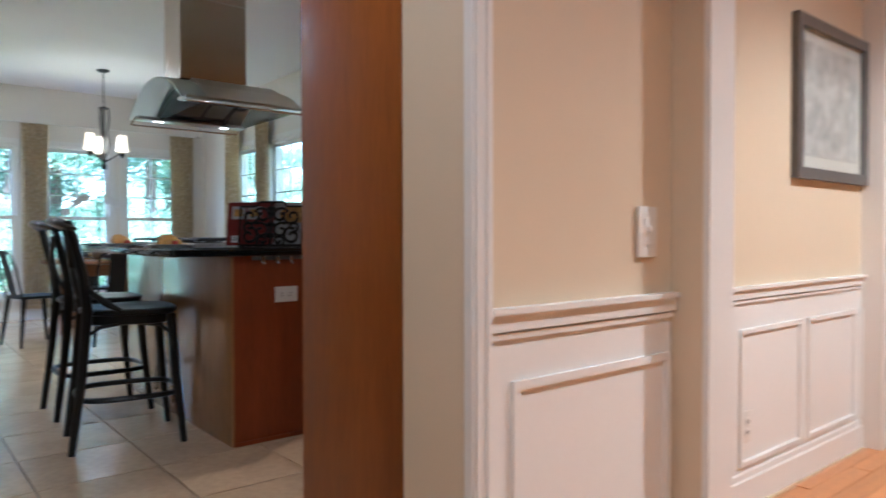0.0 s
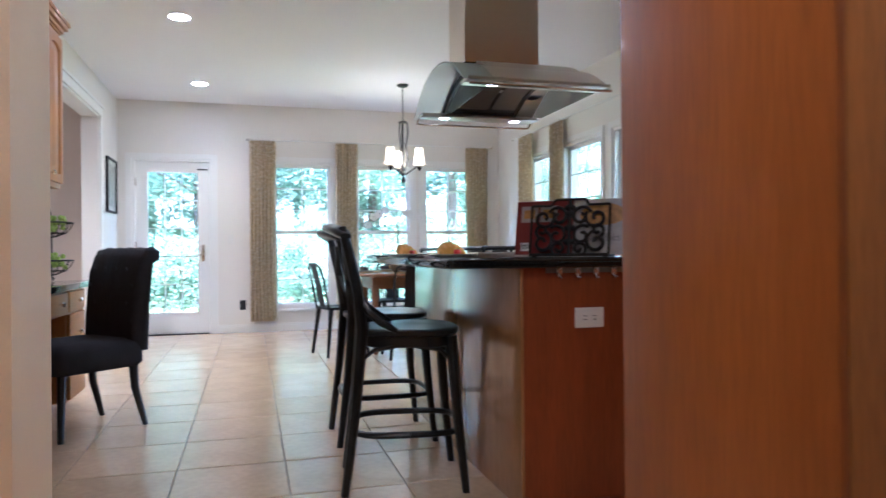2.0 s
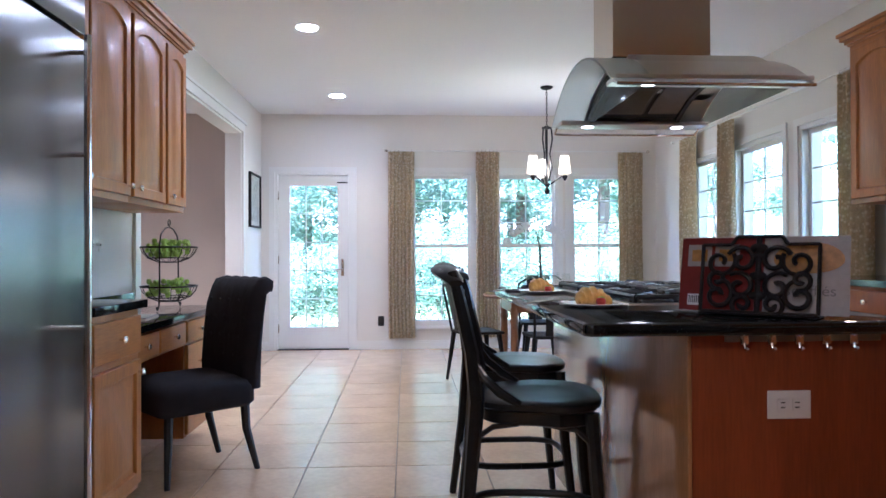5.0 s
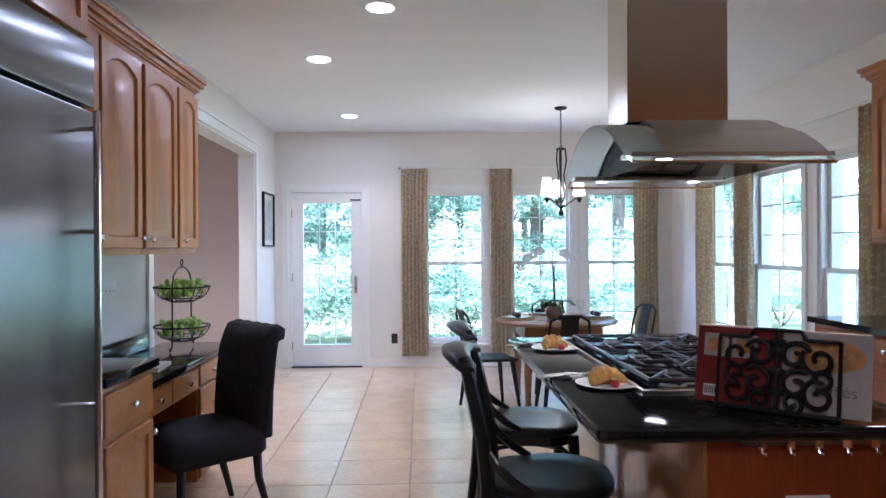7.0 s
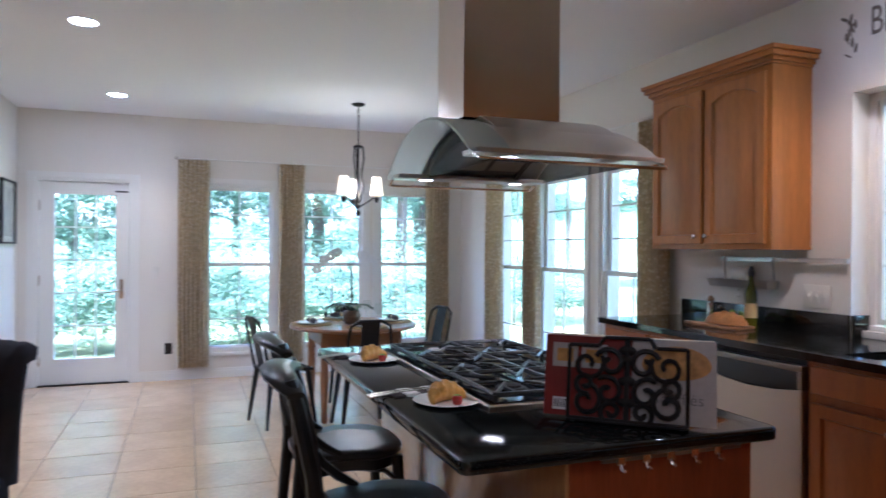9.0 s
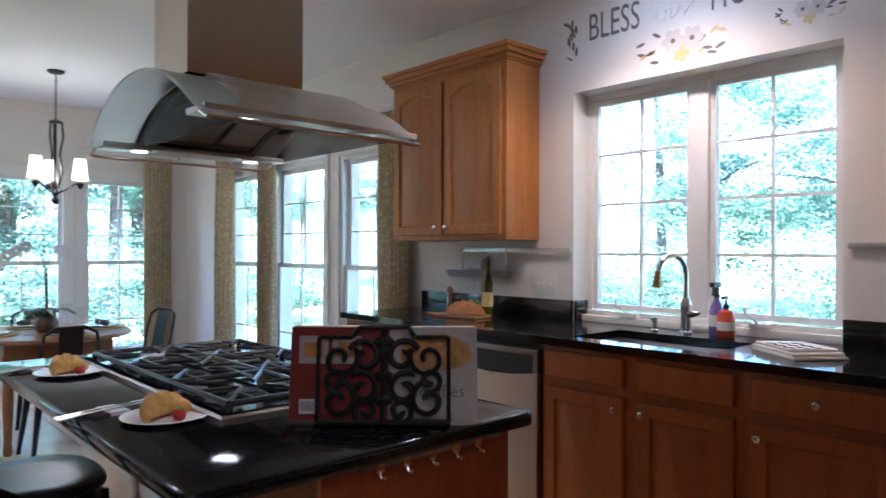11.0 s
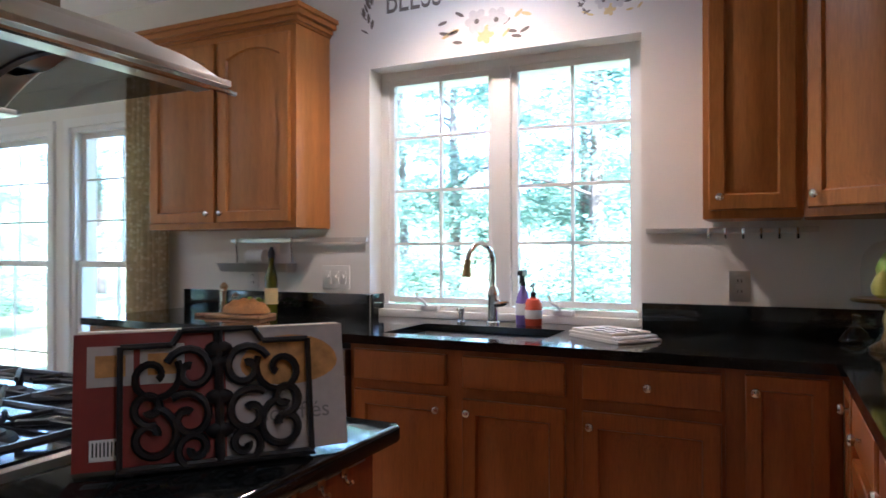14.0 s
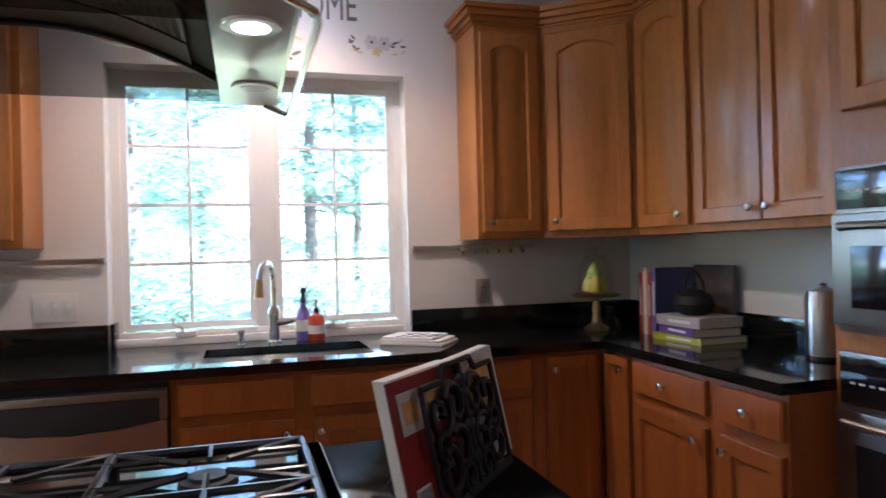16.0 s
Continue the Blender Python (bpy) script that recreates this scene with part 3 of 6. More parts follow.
base(3.01, 2.535, "honey cherry base cabinet with one drawer and one door", [(0.034, 0.13, 0.43, 0.625, 0, 0.03, 0.58)], [(0.034, 0.795, 0.43, 0.115, (0.215,))])
base(2.535, 2.222, "honey cherry corner base cabinet, with a plain panelled door", [(0.055, 0.13, 0.225, 0.785, 0, 0.03, 0.735)], [])
cabinet("base_cabinet", (FX, 2.20, 0), 180, 0.21, 0.495, BZ, "honey cherry corner base cabinet", [(0.012, 0.13, 0.185, 0.785, 0, 0.155, 0.735)], toe=0.10, group="base cabinets", wood=SHADEDWOOD)
cabinet("base_cabinet", (2.92, 2.20, 0), 180, 0.47, 0.495, BZ, "honey cherry base cabinet with one drawer and one door", [(0.02, 0.13, 0.43, 0.625, 0, 0.39, 0.58)], [(0.02, 0.795, 0.43, 0.115, (0.215,))], toe=0.10, group="base cabinets", wood=SHADEDWOOD)
cabinet("base_cabinet", (2.45, 2.20, 0), 180, 0.32, 0.495, BZ, "honey cherry base cabinet with one drawer and one door", [(0.05, 0.13, 0.26, 0.625, 0, 0.03, 0.58)], [(0.05, 0.795, 0.26, 0.115, (0.13,))], toe=0.10, group="base cabinets", wood=SHADEDWOOD)

# oven tower
tower = cabinet("oven_tower_cabinet", (2.125, 2.04, 0), 180, 0.835, 0.52, 2.365, "tall honey cherry oven cabinet with two built in ovens", [(0.055, 1.71, 0.355, 0.62, 0.045, 0.32, 0.04), (0.425, 1.71, 0.355, 0.62, 0.045, 0.035, 0.04), (0.03, 0.12, 0.77, 0.14, 0, 0.385, 0.07)], crown_h=True, toe=0.10, ends=(False, True))
part("side_panel", boxed(0.836, 0.852, -0.004, 0.52, 0.0, 2.365, 0.002), TOWERWOOD, tower, "orange cherry veneered side panel")


def oven(name, z0, z1, label, control):
    o = thing(name, (2.125, 2.04, z0), label, "oven", 180, "built in ovens")
    H = z1 - z0
    part("body", boxed(0.03, 0.805, -0.018, -0.001, 0, H, 0.003), OVENSTEEL, o)
    part("control_panel", boxed(0.035, 0.80, -0.026, -0.018, H - control, H - 0.008, 0.003), BLACKGLASS, o)
    d = part("door", boxed(0.035, 0.80, -0.045, -0.019, 0.02, H - control - 0.012, 0.006), OVENSTEEL, o)
    part("window", boxed(0.10, 0.735, -0.048, -0.045, 0.07, H - control - 0.10, 0.002), BLACKGLASS, d)
    hb = tube(bmesh.new(), [(0.07, -0.045, H - control - 0.05), (0.075, -0.058, H - control - 0.045), (0.12, -0.058, H - control - 0.045), (0.715, -0.058, H - control - 0.045), (0.76, -0.058, H - control - 0.045), (0.765, -0.045, H - control - 0.05)], 0.011)
    part("handle", hb, OVENSTEEL, d)
    bars = bmesh.new()
    for k in range(6):
        box(bars, 0.07 + 0.03 * k, 0.085 + 0.03 * k, -0.0275, -0.026, H - control * 0.6, H - control * 0.6 + 0.006)
    part("control_marks", bars, PLATEWHITE, o)
    return o


oven("wall_oven", 1.105, 1.555, "stainless upper wall oven with a black control strip", 0.115)
oven("wall_oven", 0.29, 1.05, "stainless lower wall oven with a bar handle", 0.14)

# dishwasher
dw = thing("dishwasher", (FX, 4.51, 0.0), "stainless dishwasher with a black control strip", "dishwasher", -90)
part("body", boxed(0.005, 0.605, 0.01, 0.56, 0.10, BZ - 0.003), BACKING, dw)
part("door", rings(bmesh.new(), [[(x, y, z) for x, z in ((0.008, 0.13), (0.602, 0.13), (0.602, 0.798), (0.45, 0.776), (0.305, 0.768), (0.16, 0.776), (0.008, 0.798))] for y in (0.01, -0.03)]), DISHSTEEL, dw)
part("control_strip", boxed(0.031, 0.579, -0.020, 0.01, 0.75, 0.872, 0.003), BLACKPLASTIC, dw)
part("top_trim", box(box(boxed(0.006, 0.604, -0.032, 0.01, 0.874, 0.902, 0.005), 0.006, 0.03, -0.031, 0.01, 0.80, 0.874), 0.58, 0.604, -0.031, 0.01, 0.80, 0.874), OVENSTEEL, dw)
part("toe_panel", boxed(0.01, 0.60, 0.05, 0.06, 0.0, 0.10), BLACKPLASTIC, dw)

# countertops
ct = bmesh.new()
cz0, cz1 = BZ + 0.001, TOP_E
SX0, SX1, SY0, SY1 = 3.20, 3.58, 3.16, 3.80
for q in ((3.10, E, SY1, 5.45), (3.10, SX0, SY0, SY1), (SX1, E, SY0, SY1), (3.10, E, S + 0.004, SY0), (2.129, 3.10, S + 0.004, 2.23)):
    box(ct, *q, cz0, cz1)
box(ct, E, E + 0.12, 2.895, 4.19, cz0, cz1)
bmesh.ops.remove_doubles(ct, verts=ct.verts, dist=0.0005)
counter = tagged(new("countertop", mesh("countertop", ct, GRANITE)), "polished black granite countertop turning the corner", "countertop")
bs = bmesh.new()
box(bs, E - 0.022, E - 0.001, 4.195, 5.42, TOP_E, TOP_E + 0.11, 0.003)
box(bs, E - 0.001, E + 0.10, 4.172, 4.19, TOP_E, TOP_E + 0.11, 0.003)
bs2 = boxed(E - 0.022, E - 0.001, S + 0.024, 2.885, TOP_E, TOP_E + 0.11, 0.003)
bs3 = boxed(2.129, E - 0.002, S + 0.001, S + 0.022, TOP_E, TOP_E + 0.11, 0.003)
for up in (bs, bs2, bs3):
    tagged(new("backsplash", mesh("backsplash", up, GRANITE)), "low black granite upstand along the wall", "backsplash", "granite upstands")
sink = thing("sink", ((SX0 + SX1) / 2, (SY0 + SY1) / 2, TOP_E - 0.20), "undermounted stainless sink set below the granite", "sink")
a, b = (SX1 - SX0) / 2, (SY1 - SY0) / 2
part("bowl", rings(bmesh.new(), [[(sx * (a + o), sy * (b + o), z) for sx, sy in ((-1, -1), (1, -1), (1, 1), (-1, 1))] for o, z in ((0.004, 0.163), (0.0, 0.16), (-0.01, 0.02), (-0.03, 0.004))], cap0=False), STEELH, sink)
part("drain", lathe(bmesh.new(), [(0.04, 0.004), (0.045, 0.008), (0.03, 0.010)], 16), CHROME, sink)

# ---- island ----
isl = thing("kitchen_island", (1.513, 3.147, 0), "red cherry island base with an outlet in its end", "island")
part("body", boxed(0, 0.56, 0, 1.66, 0.0, TOP_I - 0.036, 0.003), REDWOOD, isl)
part("side_panel", boxed(-0.012, -0.001, 0.0, 1.66, 0.0, TOP_I - 0.04, 0.002), GLOSSWOOD, isl, "glossy honey wood side panel")
part("base_trim", boxed(-0.002, 0.562, -0.008, -0.001, 0.0, 0.02, 0.002), REDWOOD, isl)
top = rings(bmesh.new(), [[(x, y, z) for x, y in arc(1.215 + i + r, 3.105 + i + r, r, r, 180, 270, 4) + arc(2.13 - i - r, 3.105 + i + r, r, r, 270, 360, 4) + arc(2.13 - i - r, 4.90 - i - r, r, r, 0, 90, 4) + arc(1.215 + i + r, 4.90 - i - r, r, r, 90, 180, 4)]
                          for z, i, r in ((TOP_I - 0.035, 0.004, 0.02), (TOP_I - 0.030, 0, 0.024), (TOP_I - 0.006, 0, 0.024), (TOP_I, 0.006, 0.018))])
tagged(new("island_countertop", mesh("island_countertop", top, GRANITE, 50)), "polished black granite island top with an overhang", "countertop")


def outlet(name, loc, rz, w, h, kind, label, material=PLATEWHITE):
    """A wall plate; local x across, facing -y."""
    o = thing(name, loc, label, "wall plate", rz, "wall plates")
    part("plate", boxed(-w / 2, w / 2, -0.006, -0.0005, -h / 2, h / 2, 0.002), material, o)
    n = max(1, round(w / 0.046) - 1) if kind != "outlet_level" else 1
    if kind == "outlet":
        for z in (-0.02, 0.02):
            f = part("socket", boxed(-0.016, 0.016, -0.009, -0.006, z - 0.014, z + 0.014, 0.002), material, o)
            part("slots", box(boxed(-0.008, -0.005, -0.0095, -0.009, z - 0.006, z + 0.006), 0.005, 0.008, -0.0095, -0.009, z - 0.006, z + 0.006), BACKING, f)
    elif kind == "outlet_level":
        for x in (-0.02, 0.02):
            f = part("socket", boxed(x - 0.014, x + 0.014, -0.009, -0.006, -0.016, 0.016, 0.002), material, o)
            part("slots", box(boxed(x - 0.006, x + 0.006, -0.0095, -0.009, 0.005, 0.008), x - 0.006, x + 0.006, -0.0095, -0.009, -0.008, -0.005), BACKING, f)
    else:
        for k in range(n):
            x = (k - (n - 1) / 2) * 0.046
            s = boxed(x - 0.005, x + 0.005, -0.016, -0.006, -0.002, 0.012, 0.002)
            box(s, x - 0.017, x + 0.017, -0.008, -0.006, -0.033, 0.033, 0.001)
            part("toggle", s, material, o)
    return o


outlet("outlet_plate", (1.776, 3.147, 0.70), 0, 0.118, 0.075, "outlet_level", "white double outlet on the island's end")
outlet("outlet_plate", (0.461, N, 0.33), 0, 0.07, 0.115, "outlet", "dark outlet low on the window wall", BLACKPLASTIC)
outlet("outlet_plate", (E, 2.52, 1.15), -90, 0.075, 0.12, "outlet", "bronze outlet above the upstand", STEELH)
outlet("switch_plate", (E, 4.393, 1.155), -90, 0.165, 0.12, "switch", "white triple switch plate beside the sink window")
outlet("outlet_plate", (E, 4.93, 1.14), -90, 0.075, 0.12, "outlet", "white outlet above the upstand")
outlet("outlet_plate", (3.40, S, 1.17), 180, 0.075, 0.12, "outlet", "white outlet in the corner")
outlet("switch_plate", (W, 5.15, 1.16), 90, 0.165, 0.12, "switch", "white triple switch plate above the desk")
outlet("switch_plate", (W, 4.75, 1.16), 90, 0.075, 0.12, "switch", "white switch plate above the desk")
outlet("switch_plate", (1.645, 1.041, 0.99), 0, 0.075, 0.12, "switch", "white switch plate on the hall wall")
outlet("switch_plate", (0.33, N, 1.12), 0, 0.075, 0.12, "switch", "white switch plate beside the garden door")
outlet("outlet_plate", (2.65, 1.291, 0.29), 0, 0.07, 0.115, "outlet", "white outlet low in the wainscot")

rail = thing("hook_rail", (1.60, 3.146, 0.878), "steel hook rail under the island top", "hook rail")
part("rail_bar", boxed(0, 0.43, -0.008, -0.001, -0.009, 0.009, 0.002), OVENSTEEL, rail)
for k in range(5):
    x = 0.05 + k * 0.075
    hk = boxed(x - 0.012, x + 0.012, -0.014, -0.008, -0.016, 0.014, 0.002)
    tube(hk, [(x, -0.012, -0.012), (x, -0.015, -0.024), (x, -0.022, -0.030), (x, -0.030, -0.024)], 0.004, 6)
    part("hook", hk, CHROME, rail)

# ---- ceiling lights ----
def downlight(x, y, energy=8, tone=(1.0, 0.82, 0.60)):
    d = thing("downlight", (x, y, CEILING), "white recessed downlight, lit, from a set with added unseen ones", "downlight", 0, "recessed downlights")
    part("trim_ring", lathe(bmesh.new(), [(0.072, -0.001), (0.088, -0.001), (0.092, -0.004), (0.088, -0.007), (0.074, -0.004)], 28, cap0=False, cap1=False), TRIM, d)
    part("lens", lathe(bmesh.new(), [(0.074, -0.002), (0.070, -0.005), (0.03, -0.006)], 24), CANLENS, d)
    lamp("downlight_lamp", "SPOT", (x, y, CEILING - 0.02), (x, y, 0), energy, tone, 0.06, 130)


# The last one and the three below y = 2 are unseen, added to brighten.
for x, y, e in ((0.05, 6.33, 1.2), (0.05, 8.45, 2.5), (0.55, 5.26, 0.5), (3.2, 3.55, 4.6), (0.62, 1.35, 2.3), (0.3, -0.3, 5.5), (3.2, -0.2, 20), (-1.7, 7.0, 8)):
    downlight(x, y, e, (1.0, 0.64, 0.34) if y > 3 and y < 4 else (1.0, 0.81, 0.58) if y < 4 else (1.0, 0.82, 0.60))

# ---- outdoors ----
ground = bmesh.new()
rings(ground, [[(80 * math.cos(a) * k + 2, 80 * math.sin(a) * k + 6, z) for a in [2 * math.pi * i / 48 for i in range(48)]] for k, z in ((1.0, 1.5), (0.4, 0.2), (0.12, -0.35), (0.02, -0.35))], cap0=False)
tagged(new("ground", mesh("ground", ground, LAWN)), "sunlit lawn and leaf litter", "ground", "", "structure")
rnd = random.Random(4)


def leaf_cloud(n, rx, rz, size, seed):
    """Many small bent leaves spread in uneven clumps round an ellipsoid."""
    r = random.Random(seed)
    verts, faces = [], []
    clumps = []
    for _ in range(70):
        v = Vector((r.gauss(0, 1), r.gauss(0, 1), r.gauss(0, 1))).normalized() * r.uniform(0.35, 1.0)
        clumps.append((Vector((v.x * rx, v.y * rx, v.z * rz)), r.uniform(0.25, 0.6) * rx * 0.55))
    for _ in range(n):
        c, cr = r.choice(clumps)
        p = c + Vector((r.gauss(0, 1), r.gauss(0, 1), r.gauss(0, 0.45))) * cr * 0.6
        q = Euler((r.uniform(-0.7, 0.7), r.uniform(-0.7, 0.7), r.uniform(0, 6.3))).to_matrix()
        s = size * r.uniform(0.6, 1.3)
        k = len(verts)
        for u in ((-0.5, 0, 0), (0, -0.32, 0.06), (0.55, 0, -0.05), (0, 0.32, 0.06)):
            verts.append(p + q @ (Vector(u) * s))
        faces.append((k, k + 1, k + 2, k + 3))
    me = bpy.data.meshes.new("crown")
    me.from_pydata([tuple(v) for v in verts], [], faces)
    me.materials.append(LEAF)
    return me


def tree(x, y, h, seed):
    t = thing("tree", (x, y, -0.3), "broadleaf woodland tree in full summer leaf", "tree", 0, "woodland trees")
    r = random.Random(seed)
    bm = bmesh.new()
    lean = r.uniform(-0.3, 0.3)
    tube(bm, [(0, 0, 0), (lean * 0.3, 0.05, h * 0.3), (lean, 0.0, h * 0.6), (lean * 1.2, 0.1, h * 0.95)], [0.17, 0.14, 0.10, 0.03], 8)
    for k in range(7):
        a, z = r.uniform(0, 6.3), h * r.uniform(0.2, 0.8)
        L = r.uniform(1.2, 2.2)
        tube(bm, [(lean * z / h, 0, z), (lean * z / h + L * 0.5 * math.cos(a), L * 0.5 * math.sin(a), z + 0.35), (lean * z / h + L * math.cos(a), L * math.sin(a), z + 0.5)], [0.05, 0.035, 0.012], 6)
    part("trunk", bm, TRUNK, t)
    part("crown", leaf_cloud(24000, 2.6, h * 0.5, 0.095, seed), None, t, m=pose(0, 0, h * 0.52))
    return t


protos = [tree(-1.0 + 6 * k, 27.0 + 2 * (k % 2), 8.0 + k, 11 + k) for k in range(4)]
spots = [(-4, 16.5), (-0.6, 18.5), (2.6, 17.8), (5.8, 18.8), (-2.5, 24), (1.2, 26), (9.5, 20), (13.5, 15.5), (15.5, 9.2), (14.6, 5.6), (15.6, 2.2), (15.0, -1.5), (19, 7), (20, 0.5), (20, 13), (16, 22), (-8, 20), (6, 31), (26, 5), (25, -5), (-11, 15), (0.6, 21.5), (4.2, 22), (7.8, 23), (-3.2, 20.5), (2.4, 29), (9, 27)]
for i, (x, y) in enumerate(spots):
    s = copy_thing(protos[i % 4], pose(x, y, -0.3, 0, 0, 73 * i))


def shrub(x, y, seed):
    t = thing("shrub", (x, y, -0.35), "low leafy green shrub at the wood's edge", "shrub", 0, "shrubs")
    bm = bmesh.new()
    for k in range(5):
        tube(bm, [(0, 0, 0), (0.3 * math.cos(k * 1.3), 0.3 * math.sin(k * 1.3), 0.5), (0.7 * math.cos(k * 1.3), 0.7 * math.sin(k * 1.3), 1.0)], [0.02, 0.015, 0.006], 5)
    part("stem", bm, TRUNK, t)
    part("foliage", leaf_cloud(8000, 1.3, 1.0, 0.07, seed), None, t, m=pose(0, 0, 0.95))
    return t


sp = [shrub(1.6, 14.2, 3), shrub(10.8, 7.4, 7)]
for i, (x, y) in enumerate([(-1.5, 14.0), (0.2, 13.6), (3.4, 14.6), (4.9, 13.6), (-3.8, 14.6), (10.9, 4.6), (10.6, 2.2), (11.2, 9.6), (10.9, -0.4), (12.4, 12.8), (8.4, 15.6)]):
    copy_thing(sp[i % 2], pose(x, y, -0.35, 0, 0, 97 * i))
bd = rings(bmesh.new(), [[(2 + 60 * math.cos(a), 6 + 60 * math.sin(a), z + (2.5 * math.sin(7 * a) + 1.5 * math.sin(17 * a) if z > 3 else 0)) for a in [2 * math.pi * i / 96 for i in range(96)]] for z in (-2, 5.5)], False, False)
tagged(new("backdrop", mesh("backdrop", bd, FAR)), "distant line of green woods", "backdrop", "", "structure")

# ---- range hood over the island ----
HX0, HX1, HY0, HY1, HZ = 1.425, 2.125, 3.562, 4.48, 1.68
hood = thing("range_hood", ((HX0 + HX1) / 2, (HY0 + HY1) / 2, HZ), "curved stainless island range hood with glass wings and a tall chimney", "range hood")
hw, hl = (HX1 - HX0) / 2, (HY1 - HY0) / 2


def vault(x0, x1, ry, rise, z, t, n=18):
    """A bowed sheet along x, spanning -ry to ry in y."""
    up = [(ry * (1 - 2 * k / n), z + rise * (1 - abs(1 - 2 * k / n) ** 2.1)) for k in range(n + 1)]
    low = [(y * (1 - t / ry), max(z, q - t)) for y, q in reversed(up)]
    return prism(bmesh.new(), up + low, "x", x0, x1)


part("canopy", vault(-hw + 0.14, hw - 0.02, hl, 0.165, 0.0, 0.006), STEELH, hood, sharp=60)
for x0, x1 in ((-hw, -hw + 0.14), ):
    g = part("glass_wing", vault(x0, x1, hl, 0.170, 0.0, 0.007), CANOPYGLASS, hood, "green tinted curved glass", sharp=60)
arch = [(hl * (1 - 2 * k / 18), 0.165 * (1 - abs(1 - 2 * k / 18) ** 2.1)) for k in range(19)]
part("end_pane", prism(bmesh.new(), [(y * 0.97, max(0.003, z - 0.012)) for y, z in arch], "x", -hw + 0.146, -hw + 0.150), SMOKE, hood, "grey tinted arched end glass")
part("upper_canopy", vault(-hw + 0.17, hw - 0.06, hl * 0.62, 0.095, 0.098, 0.06), STEELH, hood, sharp=60)
part("chimney", rings(bmesh.new(), [[(x + dx, y, z) for dx in (0.0,) for x, y in ((-0.238, -0.12), (0.138, -0.12), (0.138, 0.14), (-0.238, 0.14))] for z in (0.17, CEILING - HZ)]), CHIMNEYSTEEL, hood)
part("chimney_seam", boxed(-0.24, 0.14, -0.1225, -0.121, 0.62, 0.624), STEEL, hood)
for s in (-1, 1):
    part("light_bar", boxed(-hw + 0.02, hw - 0.01, min(s * (hl - 0.12), s * (hl - 0.004)), max(s * (hl - 0.12), s * (hl - 0.004)), 0.0, 0.016, 0.003), STEELH, hood)


def belly(y):
    """Height of the arched underside above the hood's edge."""
    return 0.012 + 0.105 * (1 - abs(y / (hl - 0.10)) ** 2.1)


ys = [(hl - 0.125) * (1 - 2 * k / 16) for k in range(17)]
under = [(y, belly(y)) for y in ys]
# Near-black sheet painting the shade of the hollow behind the filter.
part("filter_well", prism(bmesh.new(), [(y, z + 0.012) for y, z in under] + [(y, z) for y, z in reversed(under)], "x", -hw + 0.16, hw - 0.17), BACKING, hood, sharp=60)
rim = [(y, z - 0.016) for y, z in under]
for x0 in (-hw + 0.150, hw - 0.170):
    part("arch_trim", prism(bmesh.new(), [(y, z + 0.014) for y, z in under] + rim[::-1], "x", x0, x0 + 0.02), BLACKPLASTIC, hood, "black arched trim under the canopy", sharp=60)
part("side_glass", prism(bmesh.new(), [(y * 0.97, max(0.003, z - 0.014)) for y, z in arch], "x", hw - 0.026, hw - 0.022), SMOKE, hood, "grey tinted arched end glass")
for x0, x1 in ((-hw + 0.172, hw - 0.325), (hw - 0.305, hw - 0.172)):
    plain = x1 - x0 < 0.2
    edge = [(y, belly(y) - 0.010) for y in ys[1:-1]]
    bed = [(y, z + 0.004) for y, z in edge] + edge[::-1]
    if plain:
        part("filter_cover", prism(bmesh.new(), bed, "x", x0, x1), DARKSTEEL, hood, "plain steel cover panel", sharp=60)
        continue
    filt = part("grease_filter", prism(bmesh.new(), bed, "x", x0, x0 + 0.015), DARKSTEEL, hood, "perforated steel grease filter", sharp=60)
    part("filter_edge", prism(bmesh.new(), bed, "x", x1 - 0.015, x1), DARKSTEEL, filt, sharp=60)
    long_wire = mesh("filter_wire", tube(bmesh.new(), [(x0 + 0.01, 0, 0), (x1 - 0.01, 0, 0)], 0.0045, 5), DARKSTEEL)
    cross_wire = mesh("cross_wire", tube(bmesh.new(), [(0, y, z) for y, z in edge], 0.004, 5), DARKSTEEL)
    for j in range(40):
        y = edge[0][0] + (edge[-1][0] - edge[0][0]) * j / 39
        part("filter_wire", long_wire, None, filt, m=pose(0, y, belly(y) - 0.010))
    for j in range(22):
        part("cross_wire", cross_wire, None, filt, m=pose(x0 + 0.015 + j * (x1 - x0 - 0.03) / 21, 0, 0))
for x, y, on in ((1.575, 3.625, 1), (1.575, 4.405, 1), (1.985, 4.405, 1), (1.94, 3.615, 0)):
    lx, ly = x - (HX0 + HX1) / 2, y - (HY0 + HY1) / 2
    ring = part("lamp_ring", lathe(bmesh.new(), [(0.028, -0.004), (0.042, -0.004), (0.044, 0.0), (0.028, 0.0)], 20, lx, ly), STEEL, hood)
    part("lamp_lens", lathe(bmesh.new(), [(0.026, -0.005), (0.0265, 0.002)], 16, lx, ly), BULB if on else CHINA, ring)
    if on:
        lamp("hood_lamp", "SPOT", (x, y, HZ - 0.012), (x, y, 0), 0.15, (1.0, 0.85, 0.65), 0.05, 120)
for s in (-1, 1):
    part("utensil_rail", tube(bmesh.new(), [(-hw + 0.02, s * (hl - 0.03), 0.0), (-hw + 0.02, s * (hl + 0.015), -0.02), (-hw + 0.05, s * (hl + 0.02), -0.022), (hw - 0.05, s * (hl + 0.02), -0.022), (hw - 0.02, s * (hl + 0.015), -0.02), (hw - 0.02, s * (hl - 0.03), 0.0)], 0.006, 6), CHROME, hood)

